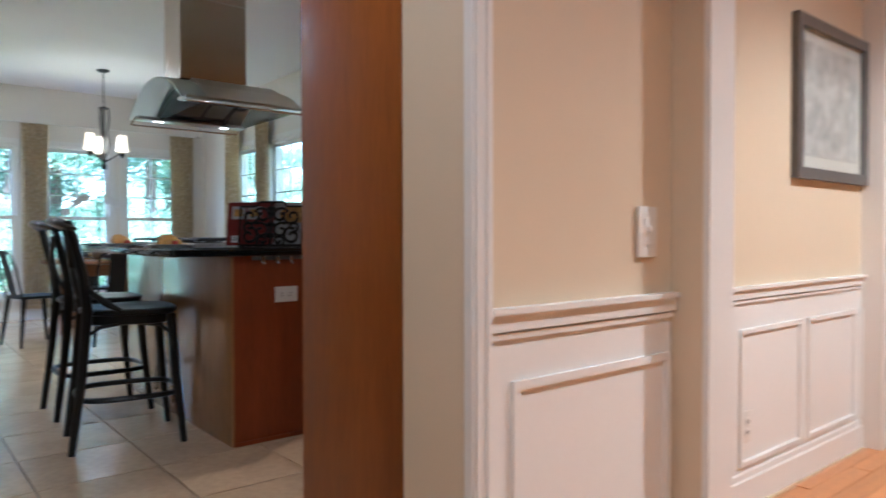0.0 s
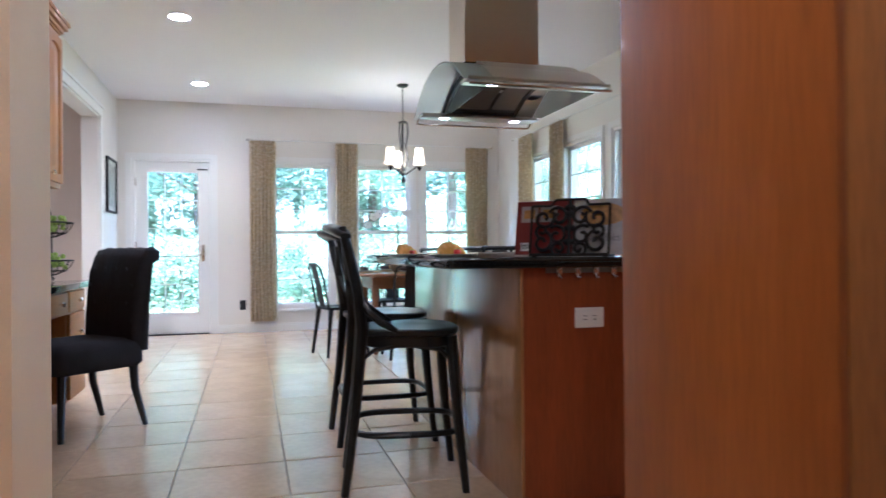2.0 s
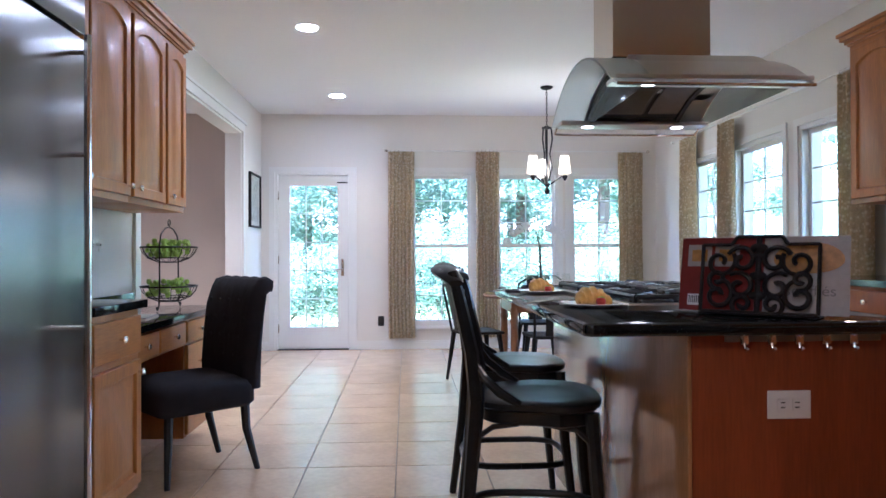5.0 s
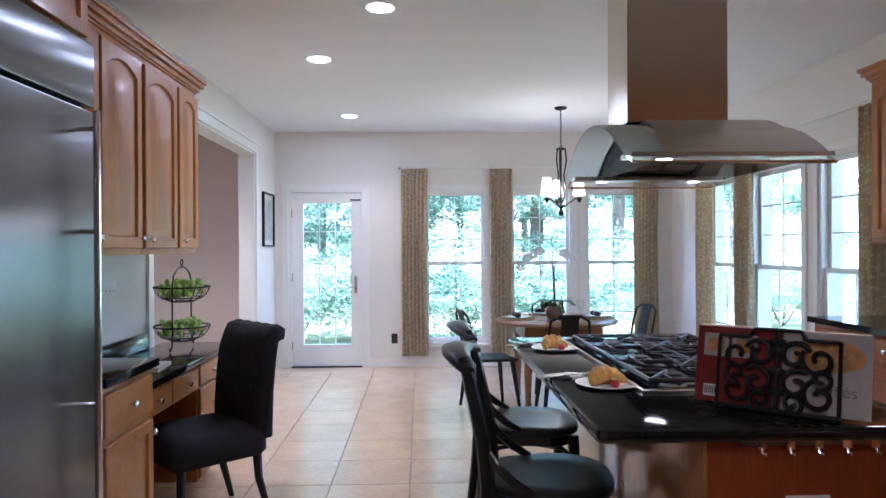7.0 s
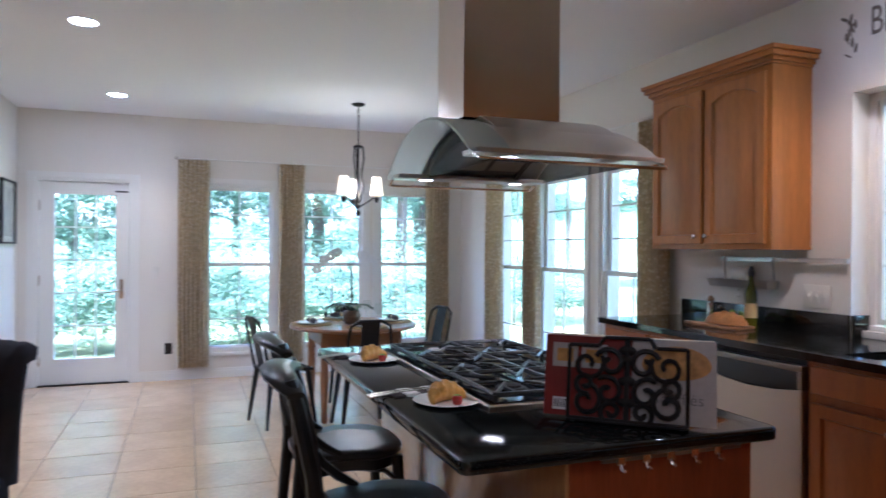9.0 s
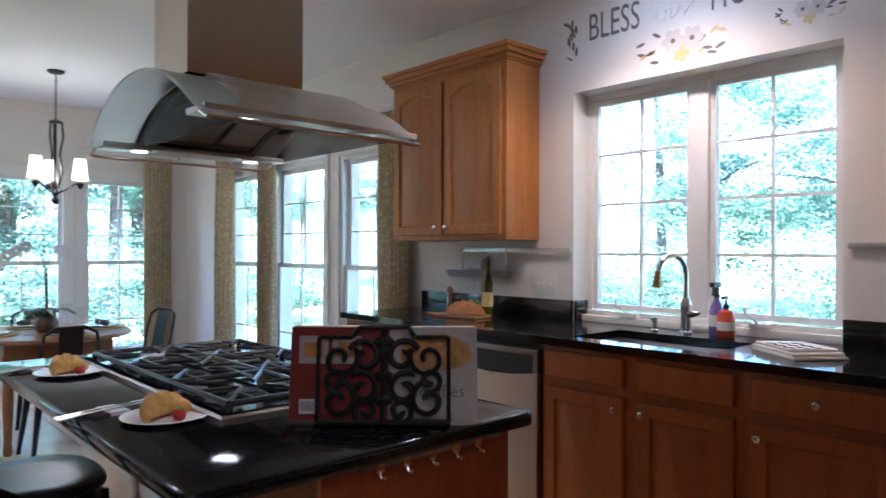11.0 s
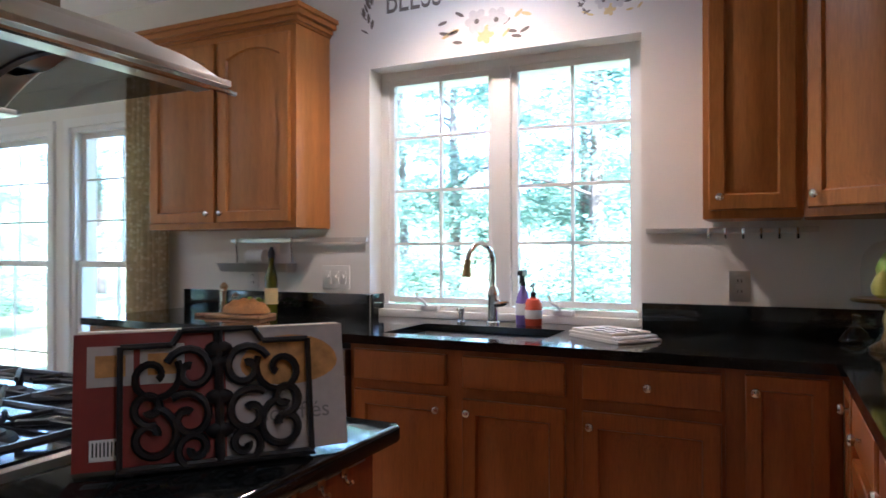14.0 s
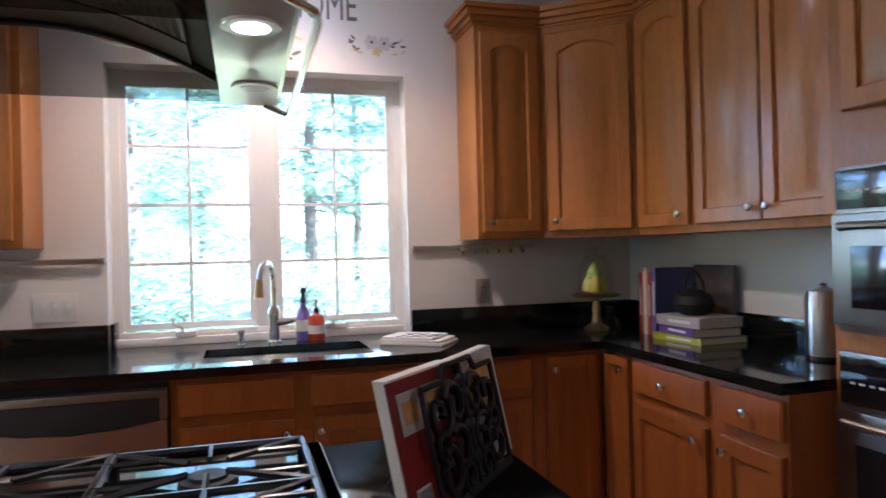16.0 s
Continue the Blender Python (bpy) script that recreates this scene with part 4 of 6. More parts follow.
# ---- cooktop ----
CX0, CX1, CY0, CY1 = 1.455, 2.085, 3.49, 4.67
ck = thing("gas_cooktop", ((CX0 + CX1) / 2, (CY0 + CY1) / 2, TOP_I), "stainless gas cooktop with black iron grates", "cooktop")
cw, cl = (CX1 - CX0) / 2, (CY1 - CY0) / 2
part("tray", rings(bmesh.new(), [[(sx * (cw - i), sy * (cl - i), z) for sx, sy in ((-1, -1), (1, -1), (1, 1), (-1, 1))] for i, z in ((0, 0.0005), (0, 0.016), (0.006, 0.022), (0.028, 0.022), (0.034, 0.010))]), STEELH, ck)
part("burner_pan", boxed(-cw + 0.036, cw - 0.036, -cl + 0.036, cl - 0.036, 0.010, 0.013), BLACKGLASS, ck)
gl = (2 * cl - 0.09) / 3
for k in range(3):
    y0 = -cl + 0.045 + k * gl
    y1, x0, x1 = y0 + gl - 0.004, -cw + 0.04, cw - 0.04
    gm = bmesh.new()
    for a, b in (((x0, y0), (x1, y0)), ((x0, y1), (x1, y1)), ((x0, y0), (x0, y1)), ((x1, y0), (x1, y1))):
        tube(gm, [(a[0], a[1], 0.040), (b[0], b[1], 0.040)], 0.0085, 6)
    xm, ym = (x0 + x1) / 2, (y0 + y1) / 2
    for cx in ((x0 + xm) / 2, (x1 + xm) / 2):
        hx, hy = (xm - x0) / 2, (y1 - y0) / 2
        for sx in (-1, 1):
            for sy in (-1, 1):
                tube(gm, [(cx + sx * hx, ym + sy * hy, 0.043), (cx + sx * 0.035, ym + sy * 0.035, 0.043)], 0.007, 5)
                tube(gm, [(cx + sx * hx * 0.5, ym + sy * hy, 0.043), (cx + sx * hx * 0.5, ym + sy * hy * 0.5, 0.043)], 0.006, 5)
        tube(gm, [(cx - hx, ym, 0.043), (cx - 0.05, ym, 0.043)], 0.006, 5)
        tube(gm, [(cx + hx, ym, 0.043), (cx + 0.05, ym, 0.043)], 0.006, 5)
    tube(gm, [(xm, y0, 0.041), (xm, y1, 0.041)], 0.008, 6)
    for a in (x0, x1):
        for b in (y0, y1):
            tube(gm, [(a, b, 0.013), (a, b, 0.040)], 0.009, 6)
    part("grate", gm, GRATE, ck)
    for cx in ((x0 + xm) / 2, (x1 + xm) / 2):
        part("burner", lathe(bmesh.new(), [(0.055, 0.013), (0.05, 0.022), (0.036, 0.024), (0.034, 0.030), (0.01, 0.032)], 18, cx, ym), IRON, ck)

# ---- refrigerator ----
FXR = -0.405
fr = thing("refrigerator", (FXR, 2.97, 0), "tall built in stainless refrigerator with a bar handle", "refrigerator", 90)
part("body", boxed(0, 0.91, 0.03, 0.505, 0.0, 2.12), BACKING, fr)
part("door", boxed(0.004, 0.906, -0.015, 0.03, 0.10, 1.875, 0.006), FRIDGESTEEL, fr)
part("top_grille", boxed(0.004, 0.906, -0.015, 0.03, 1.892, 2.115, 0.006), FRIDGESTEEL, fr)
part("toe_grille", boxed(0.01, 0.90, 0.01, 0.04, 0.0, 0.09), BLACKPLASTIC, fr)
hb = tube(bmesh.new(), [(0.792, -0.075, 0.16), (0.792, -0.075, 1.86)], 0.0125, 10)
part("handle", hb, CHROME, fr)
for z in (0.22, 0.86, 1.45, 1.80):
    part("handle_post", tube(bmesh.new(), [(0.792, -0.074, z), (0.792, -0.014, z)], 0.008, 8), CHROME, fr)
fc = cabinet("wall_cabinet", (FXR - 0.03, 2.95, 2.125), 90, 0.95, 0.48, 0.24, "honey cherry cabinet over the refrigerator", [(0.02, 0.02, 0.445, 0.20, 0.0, 0.41, 0.03), (0.485, 0.02, 0.445, 0.20, 0.0, 0.03, 0.03)], crown_h=True, group="wall cabinets", ends=(True, False))
part("side_panel", boxed(0.925, 0.945, -0.008, 0.48, -2.125, -0.001, 0.002), WOOD, fc)

# ---- west cabinets and desk ----
cabinet("wall_cabinet", (-0.59, 3.92, 1.363), 90, 0.84, 0.328, 0.965, "honey cherry wall cabinet with two arched doors", [(0.02, 0.03, 0.36, 0.90, 0.045, 0.33, 0.045), (0.40, 0.03, 0.42, 0.90, 0.045, 0.385, 0.045)], crown_h=True, group="wall cabinets", ends=(False, False))
cabinet("wall_cabinet", (-0.59, 4.76, 1.363), 90, 0.475, 0.328, 0.965, "honey cherry wall cabinet with an arched door", [(0.02, 0.03, 0.44, 0.90, 0.045, 0.035, 0.045)], crown_h=True, group="wall cabinets", ends=(False, False))
cabinet("wall_cabinet", (-0.59, 5.235, 1.363), 90, 0.355, 0.328, 0.965, "narrow honey cherry wall cabinet with an arched door", [(0.02, 0.03, 0.315, 0.90, 0.035, 0.035, 0.045)], crown_h=True, group="wall cabinets", ends=(False, True))
cabinet("base_cabinet", (-0.41, 3.92, 0), 90, 0.49, 0.506, TOP_W - 0.037, "honey cherry base cabinet with one drawer and one door", [(0.02, 0.13, 0.45, 0.53, 0, 0.415, 0.48)], [(0.02, 0.69, 0.45, 0.16, (0.225,))], toe=0.10, group="base cabinets")
tagged(new("countertop", mesh("countertop", boxed(W + 0.003, -0.375, 3.922, 4.43, TOP_W - 0.035, TOP_W, 0.004), GRANITE)), "polished black granite countertop beside the refrigerator", "countertop")
desk = thing("built_in_desk", (-0.49, 4.433, 0), "built in honey cherry desk with a black granite top", "desk", 90)
part("desk_top", boxed(0.0, 1.49, -0.03, 0.427, 0.745, 0.78, 0.004), GRANITE, desk, "polished black granite desk top")
part("apron", boxed(0.01, 0.84, 0.002, 0.42, 0.60, 0.744), WOODH, desk)
part("back_panel", boxed(0.01, 0.84, 0.40, 0.42, 0.0, 0.60), REDWOOD, desk)
part("pedestal", boxed(0.84, 1.29, 0.002, 0.42, 0.08, 0.744, 0.002), WOOD, desk)
for x, w, z, h in ((0.02, 0.39, 0.615, 0.12), (0.43, 0.39, 0.615, 0.12), (0.855, 0.38, 0.615, 0.12), (0.855, 0.38, 0.37, 0.23), (0.855, 0.38, 0.10, 0.25)):
    d = part("drawer_front", slab_front(w, h), WOODH, desk, m=pose(x, 0.0, z))
    part("knob", KNOB, None, d, "round satin nickel knob", m=pose(w / 2, -0.02, h / 2))

part("upstand", boxed(0.0, 1.20, 0.407, 0.426, 0.7805, 0.88, 0.003), GRANITE, desk, "low black granite upstand")

# ---- upholstered desk chair ----
dch = thing("upholstered_chair", (-0.36, 4.945, 0), "charcoal tufted fabric chair with a rolled back, at the desk", "chair", 132)
seat = rings(bmesh.new(), [[(x, y, z) for x, y in arc(hx - 0.05, hy - 0.05, 0.05, 0.05, 0, 90, 3) + arc(-hx + 0.05, hy - 0.05, 0.05, 0.05, 90, 180, 3) + arc(-hx + 0.05, -hy + 0.05, 0.05, 0.05, 180, 270, 3) + arc(hx - 0.05, -hy + 0.05, 0.05, 0.05, 270, 360, 3)]
                           for hx, hy, z in ((0.235, 0.235, 0.34), (0.25, 0.25, 0.36), (0.25, 0.25, 0.44), (0.235, 0.235, 0.475), (0.18, 0.18, 0.492))])
part("seat", seat, FABRIC, dch, sharp=60)
bk = bmesh.new()
prof = [(-0.20, 0.42), (-0.205, 0.55), (-0.215, 0.70), (-0.235, 0.84), (-0.262, 0.93), (-0.29, 0.975), (-0.325, 0.985), (-0.352, 0.965), (-0.355, 0.935), (-0.335, 0.915), (-0.315, 0.90), (-0.30, 0.80), (-0.285, 0.65), (-0.28, 0.42)]
nx = 25
loops = []
for i in range(nx):
    x = -0.25 + 0.5 * i / (nx - 1)
    lp = []
    for k, (y, z) in enumerate(prof):
        puff = 0.0
        if k < 6:
            puff = 0.030 * abs(math.sin(math.pi * (i / (nx - 1)) * 5 + (math.pi / 2 if k % 2 else 0))) ** 0.5
        elif k < 9:
            puff = 0.008 * abs(math.sin(math.pi * i / (nx - 1) * 5))
        edge = 0.02 if i in (0, nx - 1) else 0.0
        lp.append((x * (0.98 if z < 0.6 else 1.0), y + (puff - edge if k < 7 else edge), z + (puff - edge if 5 < k < 9 else 0)))
    loops.append(lp)
rings(bk, loops)
part("backrest", bk, FABRIC, dch, "button tufted back with a rolled top", sharp=70)
for k in range(5):
    for j, z in enumerate((0.58, 0.68, 0.78, 0.87)):
        x = -0.2 + 0.1 * k + (0.05 if j % 2 else 0)
        if abs(x) < 0.24:
            part("button", lathe(bmesh.new(), [(0.010, -0.003), (0.008, 0.003), (0.003, 0.005)], 8), FABRIC, dch, m=pose(x, -0.188 - 0.02 * (z - 0.5), z, -90))
for sx in (-1, 1):
    part("leg", tube(bmesh.new(), [(sx * 0.20, 0.19, 0.36), (sx * 0.205, 0.20, 0.0)], [0.024, 0.015], 8), BLACKWOOD, dch)
    part("leg", tube(bmesh.new(), [(sx * 0.20, -0.20, 0.40), (sx * 0.205, -0.21, 0.22), (sx * 0.21, -0.27, 0.0)], [0.026, 0.022, 0.015], 8), BLACKWOOD, dch)


# ---- cross back stools ----
def stool(loc, rz):
    """A bentwood cross back counter stool; faces local +y."""
    s = thing("counter_stool", loc, "black bentwood cross back counter stool at the island", "stool", rz, "counter stools")
    SZ = 0.645
    out = [(0.228 * math.copysign(abs(math.cos(a)) ** 0.75, math.cos(a)) * (1.0 if math.sin(a) > 0 else 0.86), 0.212 * math.copysign(abs(math.sin(a)) ** 0.7, math.sin(a))) for a in [2 * math.pi * k / 28 for k in range(28)]]
    part("seat", rings(bmesh.new(), [[(x * q, y * q, z) for x, y in out] for q, z in ((0.95, SZ - 0.03), (1.0, SZ - 0.022), (1.0, SZ - 0.006), (0.96, SZ), (0.6, SZ - 0.006), (0.2, SZ - 0.008))]), BLACKWOOD, s, sharp=50)
    part("seat_rail", rings(bmesh.new(), [[(x * q, y * q, z) for x, y in out] for q, z in ((0.86, SZ - 0.075), (0.90, SZ - 0.07), (0.90, SZ - 0.03), (0.86, SZ - 0.03))]), BLACKWOOD, s)
    for sx in (-1, 1):
        part("leg", tube(bmesh.new(), [(sx * 0.175, 0.165, SZ - 0.03), (sx * 0.19, 0.18, 0.35), (sx * 0.21, 0.215, 0.0)], [0.023, 0.021, 0.015], 8), BLACKWOOD, s)
        part("back_leg", tube(bmesh.new(), [(sx * 0.185, -0.26, 0.0), (sx * 0.175, -0.215, 0.35), (sx * 0.165, -0.19, SZ), (sx * 0.18, -0.205, 0.80), (sx * 0.185, -0.245, 0.98), (sx * 0.175, -0.265, 1.05)], [0.016, 0.021, 0.025, 0.023, 0.021, 0.017], 8), BLACKWOOD, s)
        part("cross_brace", tube(bmesh.new(), [(sx * 0.165, -0.195, SZ + 0.02), (sx * 0.09, -0.225, 0.76), (-sx * 0.03, -0.245, 0.86), (-sx * 0.13, -0.255, 0.98)], 0.013, 8, 0.55), BLACKWOOD, s)
        part("corner_brace", tube(bmesh.new(), [(sx * 0.188, 0.172, 0.47), (sx * 0.180, 0.170, 0.525), (sx * 0.155, 0.168, 0.562), (sx * 0.08, 0.168, SZ - 0.068)], 0.010, 6), BLACKWOOD, s)
        part("corner_brace", tube(bmesh.new(), [(sx * 0.187, 0.170, 0.47), (sx * 0.184, 0.155, 0.53), (sx * 0.180, 0.115, 0.565), (sx * 0.172, 0.03, SZ - 0.068)], 0.010, 6), BLACKWOOD, s)
        part("corner_brace", tube(bmesh.new(), [(sx * 0.172, -0.205, 0.48), (sx * 0.172, -0.185, 0.535), (sx * 0.172, -0.14, 0.566), (sx * 0.168, -0.06, SZ - 0.068)], 0.009, 6), BLACKWOOD, s)
        part("seat_brace", tube(bmesh.new(), [(sx * 0.176, -0.200, 0.775), (sx * 0.186, -0.165, 0.72), (sx * 0.192, -0.115, 0.675), (sx * 0.190, -0.055, SZ - 0.004)], [0.010, 0.015, 0.016, 0.011], 8), BLACKWOOD, s)
    ring = [(0.205 * math.copysign(abs(math.cos(a)) ** 0.55, math.cos(a)), -0.005 + 0.222 * math.copysign(abs(math.sin(a)) ** 0.55, math.sin(a)), 0.235) for a in [2 * math.pi * k / 28 for k in range(29)]]
    part("ring_stretcher", tube(bmesh.new(), ring, 0.0135, 8), BLACKWOOD, s, "bent hoop tying the four legs")
    part("top_rail", tube(bmesh.new(), [(-0.205, -0.250, 1.015), (-0.17, -0.268, 1.032), (-0.10, -0.292, 1.045), (0, -0.302, 1.05), (0.10, -0.292, 1.045), (0.17, -0.268, 1.032), (0.205, -0.250, 1.015)], [0.026, 0.040, 0.047, 0.049, 0.047, 0.040, 0.026], 12, 0.42), BLACKWOOD, s)
    return s


st = stool((1.185, 3.64, 0), -98)
copy_thing(st, pose(1.228, 4.36, 0, 0, 0, -90))

# ---- dining table ----
TABLEWOOD = mat("reddish_pine", (0.27, 0.12, 0.05), 0.35, vary=0.25, scale=3, grain=30, bump=0.02, stretch=(1, 6, 6), coat=0.2)
TX, TY = 1.97, 7.43
tb = thing("round_table", (TX, TY, 0), "round reddish wooden breakfast table with turned legs", "table")
part("tabletop", lathe(bmesh.new(), [(0.50, 0.722), (0.53, 0.730), (0.535, 0.742), (0.525, 0.755), (0.2, 0.755)], 48), TABLEWOOD, tb)
part("apron", boxed(-0.33, 0.33, -0.33, 0.33, 0.61, 0.722, 0.004), TABLEWOOD, tb)
for sx in (-1, 1):
    for sy in (-1, 1):
        part("leg", lathe(bmesh.new(), [(0.02, 0.0), (0.028, 0.02), (0.024, 0.10), (0.034, 0.32), (0.03, 0.50), (0.038, 0.54), (0.03, 0.56), (0.036, 0.60), (0.036, 0.65)], 12, sx * 0.30, sy * 0.30), TABLEWOOD, tb)


def metal_chair(loc, rz, material, label):
    """A bistro chair of bent sheet steel; faces local +y."""
    c = thing("metal_chair", loc, label, "chair", rz, "chairs round the table")
    part("seat", rings(bmesh.new(), [[(sx * (h + (0.02 if sy > 0 else -0.02)), sy * h, z) for sx, sy in ((-1, -1), (1, -1), (1, 1), (-1, 1))] for h, z in ((0.165, 0.425), (0.18, 0.43), (0.18, 0.447), (0.17, 0.452), (0.10, 0.445))]), material, c)
    for sx in (-1, 1):
        for sy in (-1, 1):
            part("leg", tube(bmesh.new(), [(sx * 0.15, sy * 0.15, 0.43), (sx * 0.20, sy * 0.20, 0.0)], [0.024, 0.013], 6), material, c)
    part("back_frame", tube(bmesh.new(), [(-0.155, -0.17, 0.44), (-0.165, -0.22, 0.70), (-0.15, -0.25, 0.81), (-0.08, -0.265, 0.85), (0.08, -0.265, 0.85), (0.15, -0.25, 0.81), (0.165, -0.22, 0.70), (0.155, -0.17, 0.44)], 0.011, 8), material, c)
    part("splat", rings(bmesh.new(), [[(-0.07, y - 0.002, z), (0.07, y - 0.002, z), (0.07, y + 0.002, z), (-0.07, y + 0.002, z)] for y, z in ((-0.17, 0.45), (-0.215, 0.66), (-0.262, 0.845))]), material, c)
    return c


metal_chair((1.93, 6.93, 0), 0, IRON, "black sheet metal chair with a solid splat, tucked under the table")
metal_chair((1.36, 7.28, 0), -75, IRON, "black sheet metal chair pulled out from the table")
metal_chair((2.62, 7.62, 0), 105, IRON, "black sheet metal chair beside the window")
metal_chair((2.05, 8.02, 0), 180, IRON, "black sheet metal chair on the far side of the table")

# ---- chandelier ----
ch = thing("chandelier", (2.137, 8.0, CEILING), "black iron chandelier with three lit cream shades", "chandelier")
part("canopy", lathe(bmesh.new(), [(0.06, -0.001), (0.062, -0.01), (0.045, -0.022), (0.012, -0.028)], 20), IRON, ch)
links = bmesh.new()
for k in range(14):
    z = -0.03 - k * 0.026
    pts = [(0.008 * math.cos(a) * (1 if k % 2 else 0.05), 0.008 * math.cos(a) * (0.05 if k % 2 else 1), z - 0.014 + 0.017 * math.sin(a)) for a in [2 * math.pi * j / 8 for j in range(9)]]
    tube(links, pts, 0.0028, 5)
part("chain", links, IRON, ch)
part("stem", lathe(bmesh.new(), [(0.008, -1.03), (0.02, -1.05), (0.028, -1.02), (0.012, -0.99), (0.028, -0.96), (0.010, -0.93), (0.008, -0.42), (0.05, -0.41), (0.05, -0.40), (0.012, -0.385)], 14), IRON, ch)
for k in range(3):
    a = radians(90 + 120 * k)
    c, s = math.cos(a), math.sin(a)
    arm = tube(bmesh.new(), [(c * r, s * r, z) for r, z in ((0.045, -0.41), (0.055, -0.52), (0.03, -0.66), (0.05, -0.80), (0.015, -0.93))], 0.008, 6)
    part("body_rod", arm, IRON, ch)
    part("arm", tube(bmesh.new(), [(c * r, s * r, z) for r, z in ((0.012, -0.97), (0.08, -0.93), (0.15, -0.885), (0.19, -0.90))], 0.008, 6), IRON, ch)
    part("cup", lathe(bmesh.new(), [(0.008, -0.93), (0.025, -0.90), (0.028, -0.885), (0.012, -0.875)], 12, c * 0.18, s * 0.18), IRON, ch)
    part("shade", lathe(bmesh.new(), [(0.060, -0.86), (0.040, -0.69), (0.037, -0.69), (0.057, -0.86)], 20, c * 0.18, s * 0.18, False, False), SHADE, ch, "lit cream fabric shade")
lamp("chandelier_lamp", "POINT", (2.137, 8.0, 1.98), (2.137, 8.0, 0), 0.8, (1.0, 0.8, 0.55), 0.08)


# ---- curtains ----
def curtain(loc, rz, w, h, label):
    """A gathered panel; local x along the rod, z up from its hem."""
    c = thing("curtain", loc, label, "curtain", rz, "window curtains")
    nw, nz, front, back = 56, 10, [], []
    fold = random.Random(int(loc[0] * 100 + loc[1] * 10))
    ph = fold.uniform(0, 6)
    n = 7
    loops = []
    for k in range(nz + 1):
        z = h * k / nz
        amp = 0.030 - 0.014 * k / nz
        row = []
        for i in range(nw + 1):
            u = i / nw
            row.append((w * u * (1 - 0.05 * math.sin(3 * k / nz)), amp * math.sin(2 * math.pi * n * u + ph + 0.5 * math.sin(k * 0.5)) + 0.006 * math.sin(19 * u + k * 0.4), z))
        loops.append(row + [(x, y + 0.004, q) for x, y, q in reversed(row)])
    part("panel", rings(bmesh.new(), loops), CURTAIN, c, sharp=80)
    for j in range(6):
        part("ring", tube(bmesh.new(), [(w * (0.08 + 0.16 * j) + 0, 0.014 * math.cos(a), h + 0.012 + 0.014 * math.sin(a)) for a in [2 * math.pi * q / 10 for q in range(11)]], 0.0022, 5), CHROME, c)
    return c


CZ, CH = 0.135, 2.165
for x0, x1 in ((0.55, 0.86), (1.575, 1.855), (3.26, 3.56)):
    curtain((x0, N - 0.085, CZ), 0, x1 - x0, CH, "gathered beige printed linen curtain panel")
for y0, y1 in ((8.48, 8.07), (7.59, 7.28), (5.80, 5.47)):
    curtain((E - 0.085, y0, CZ), -90, y0 - y1, CH, "gathered beige printed linen curtain panel")


def rod(name, a, b, loc_label):
    r = thing(name, a, loc_label, "curtain rod", 0, "curtain rods")
    d = Vector(b) - Vector(a)
    part("pole", tube(bmesh.new(), [(0, 0, 0), d], 0.007, 8), TRIM, r)
    for q in (Vector((0, 0, 0)), d):
        bm = lathe(bmesh.new(), [(0.006, -0.016), (0.017, -0.010), (0.02, 0.0), (0.017, 0.010), (0.006, 0.016)], 10)
        bmesh.ops.translate(bm, verts=bm.verts, vec=q)
        part("finial", bm, CHROME, r)
    return r


rod("curtain_rod", (0.53, N - 0.083, CZ + CH + 0.012), (3.62, N - 0.083, CZ + CH + 0.012), "thin pale curtain rod with knob finials")
rod("curtain_rod", (E - 0.083, 8.66, CZ + CH + 0.012), (E - 0.083, 5.46, CZ + CH + 0.012), "thin pale curtain rod with knob finials")


# ---- pictures ----
def picture(loc, rz, w, h, border, frame_mat, art_mat, label):
    p = thing("framed_picture", loc, label, "picture", rz, "framed pictures")
    part("frame", frame_ring(bmesh.new(), 0, w, 0, h, border, -0.03, -0.001), frame_mat, p)
    part("mat_board", boxed(border, w - border, -0.010, -0.002, border, h - border), PLATEWHITE, p)
    part("print", boxed(border + 0.05, w - border - 0.05, -0.013, -0.0105, border + 0.05, h - border - 0.05), art_mat, p)
    part("glass", boxed(border, w - border, -0.020, -0.018, border, h - border), CLEAR, p).visible_shadow = False
    return p


SKETCH = mat("grey_landscape_sketch", (0.58, 0.57, 0.55), 0.7, vary=0.5, scale=7, grain=24, bump=0)
SKETCHB = mat("grey_ink_drawing", (0.55, 0.54, 0.52), 0.7, vary=0.55, scale=14, grain=40, bump=0)
picture((3.01, 1.295, 1.208), 0, 0.735, 0.65, 0.045, mat("dark_pewter_frame", (0.13, 0.125, 0.12), 0.35, vary=0.2, bump=0.03), SKETCH, "grey landscape print in a dark frame on the dining wall")
picture((W, 8.75, 1.41), 90, 0.52, 0.59, 0.018, IRON, SKETCHB, "small ink drawing in a thin black frame")

# ---- things on the counters ----
def colored(name, color, rough=0.5, **k):
    return mat(name, color, rough, **{"vary": 0.12, "bump": 0.02, **k})


BREAD = colored("golden_bread_crust", (0.42, 0.19, 0.05), 0.55, vary=0.4, scale=18, grain=90, bump=0.25)
CROISSANT = colored("golden_croissant", (0.62, 0.34, 0.06), 0.5, vary=0.3, scale=25, grain=80, bump=0.2)
RED = colored("strawberry_red", (0.45, 0.03, 0.02), 0.35, vary=0.3, scale=40)
GREEN = colored("fresh_green", (0.36, 0.52, 0.09), 0.45, vary=0.4, scale=30)
PEAR = colored("yellow_green_pear", (0.50, 0.48, 0.08), 0.4, vary=0.25, scale=15)
LIGHTWOOD = colored("pale_board_wood", (0.38, 0.20, 0.09), 0.5, vary=0.3, scale=4, grain=40, stretch=(1, 8, 8))
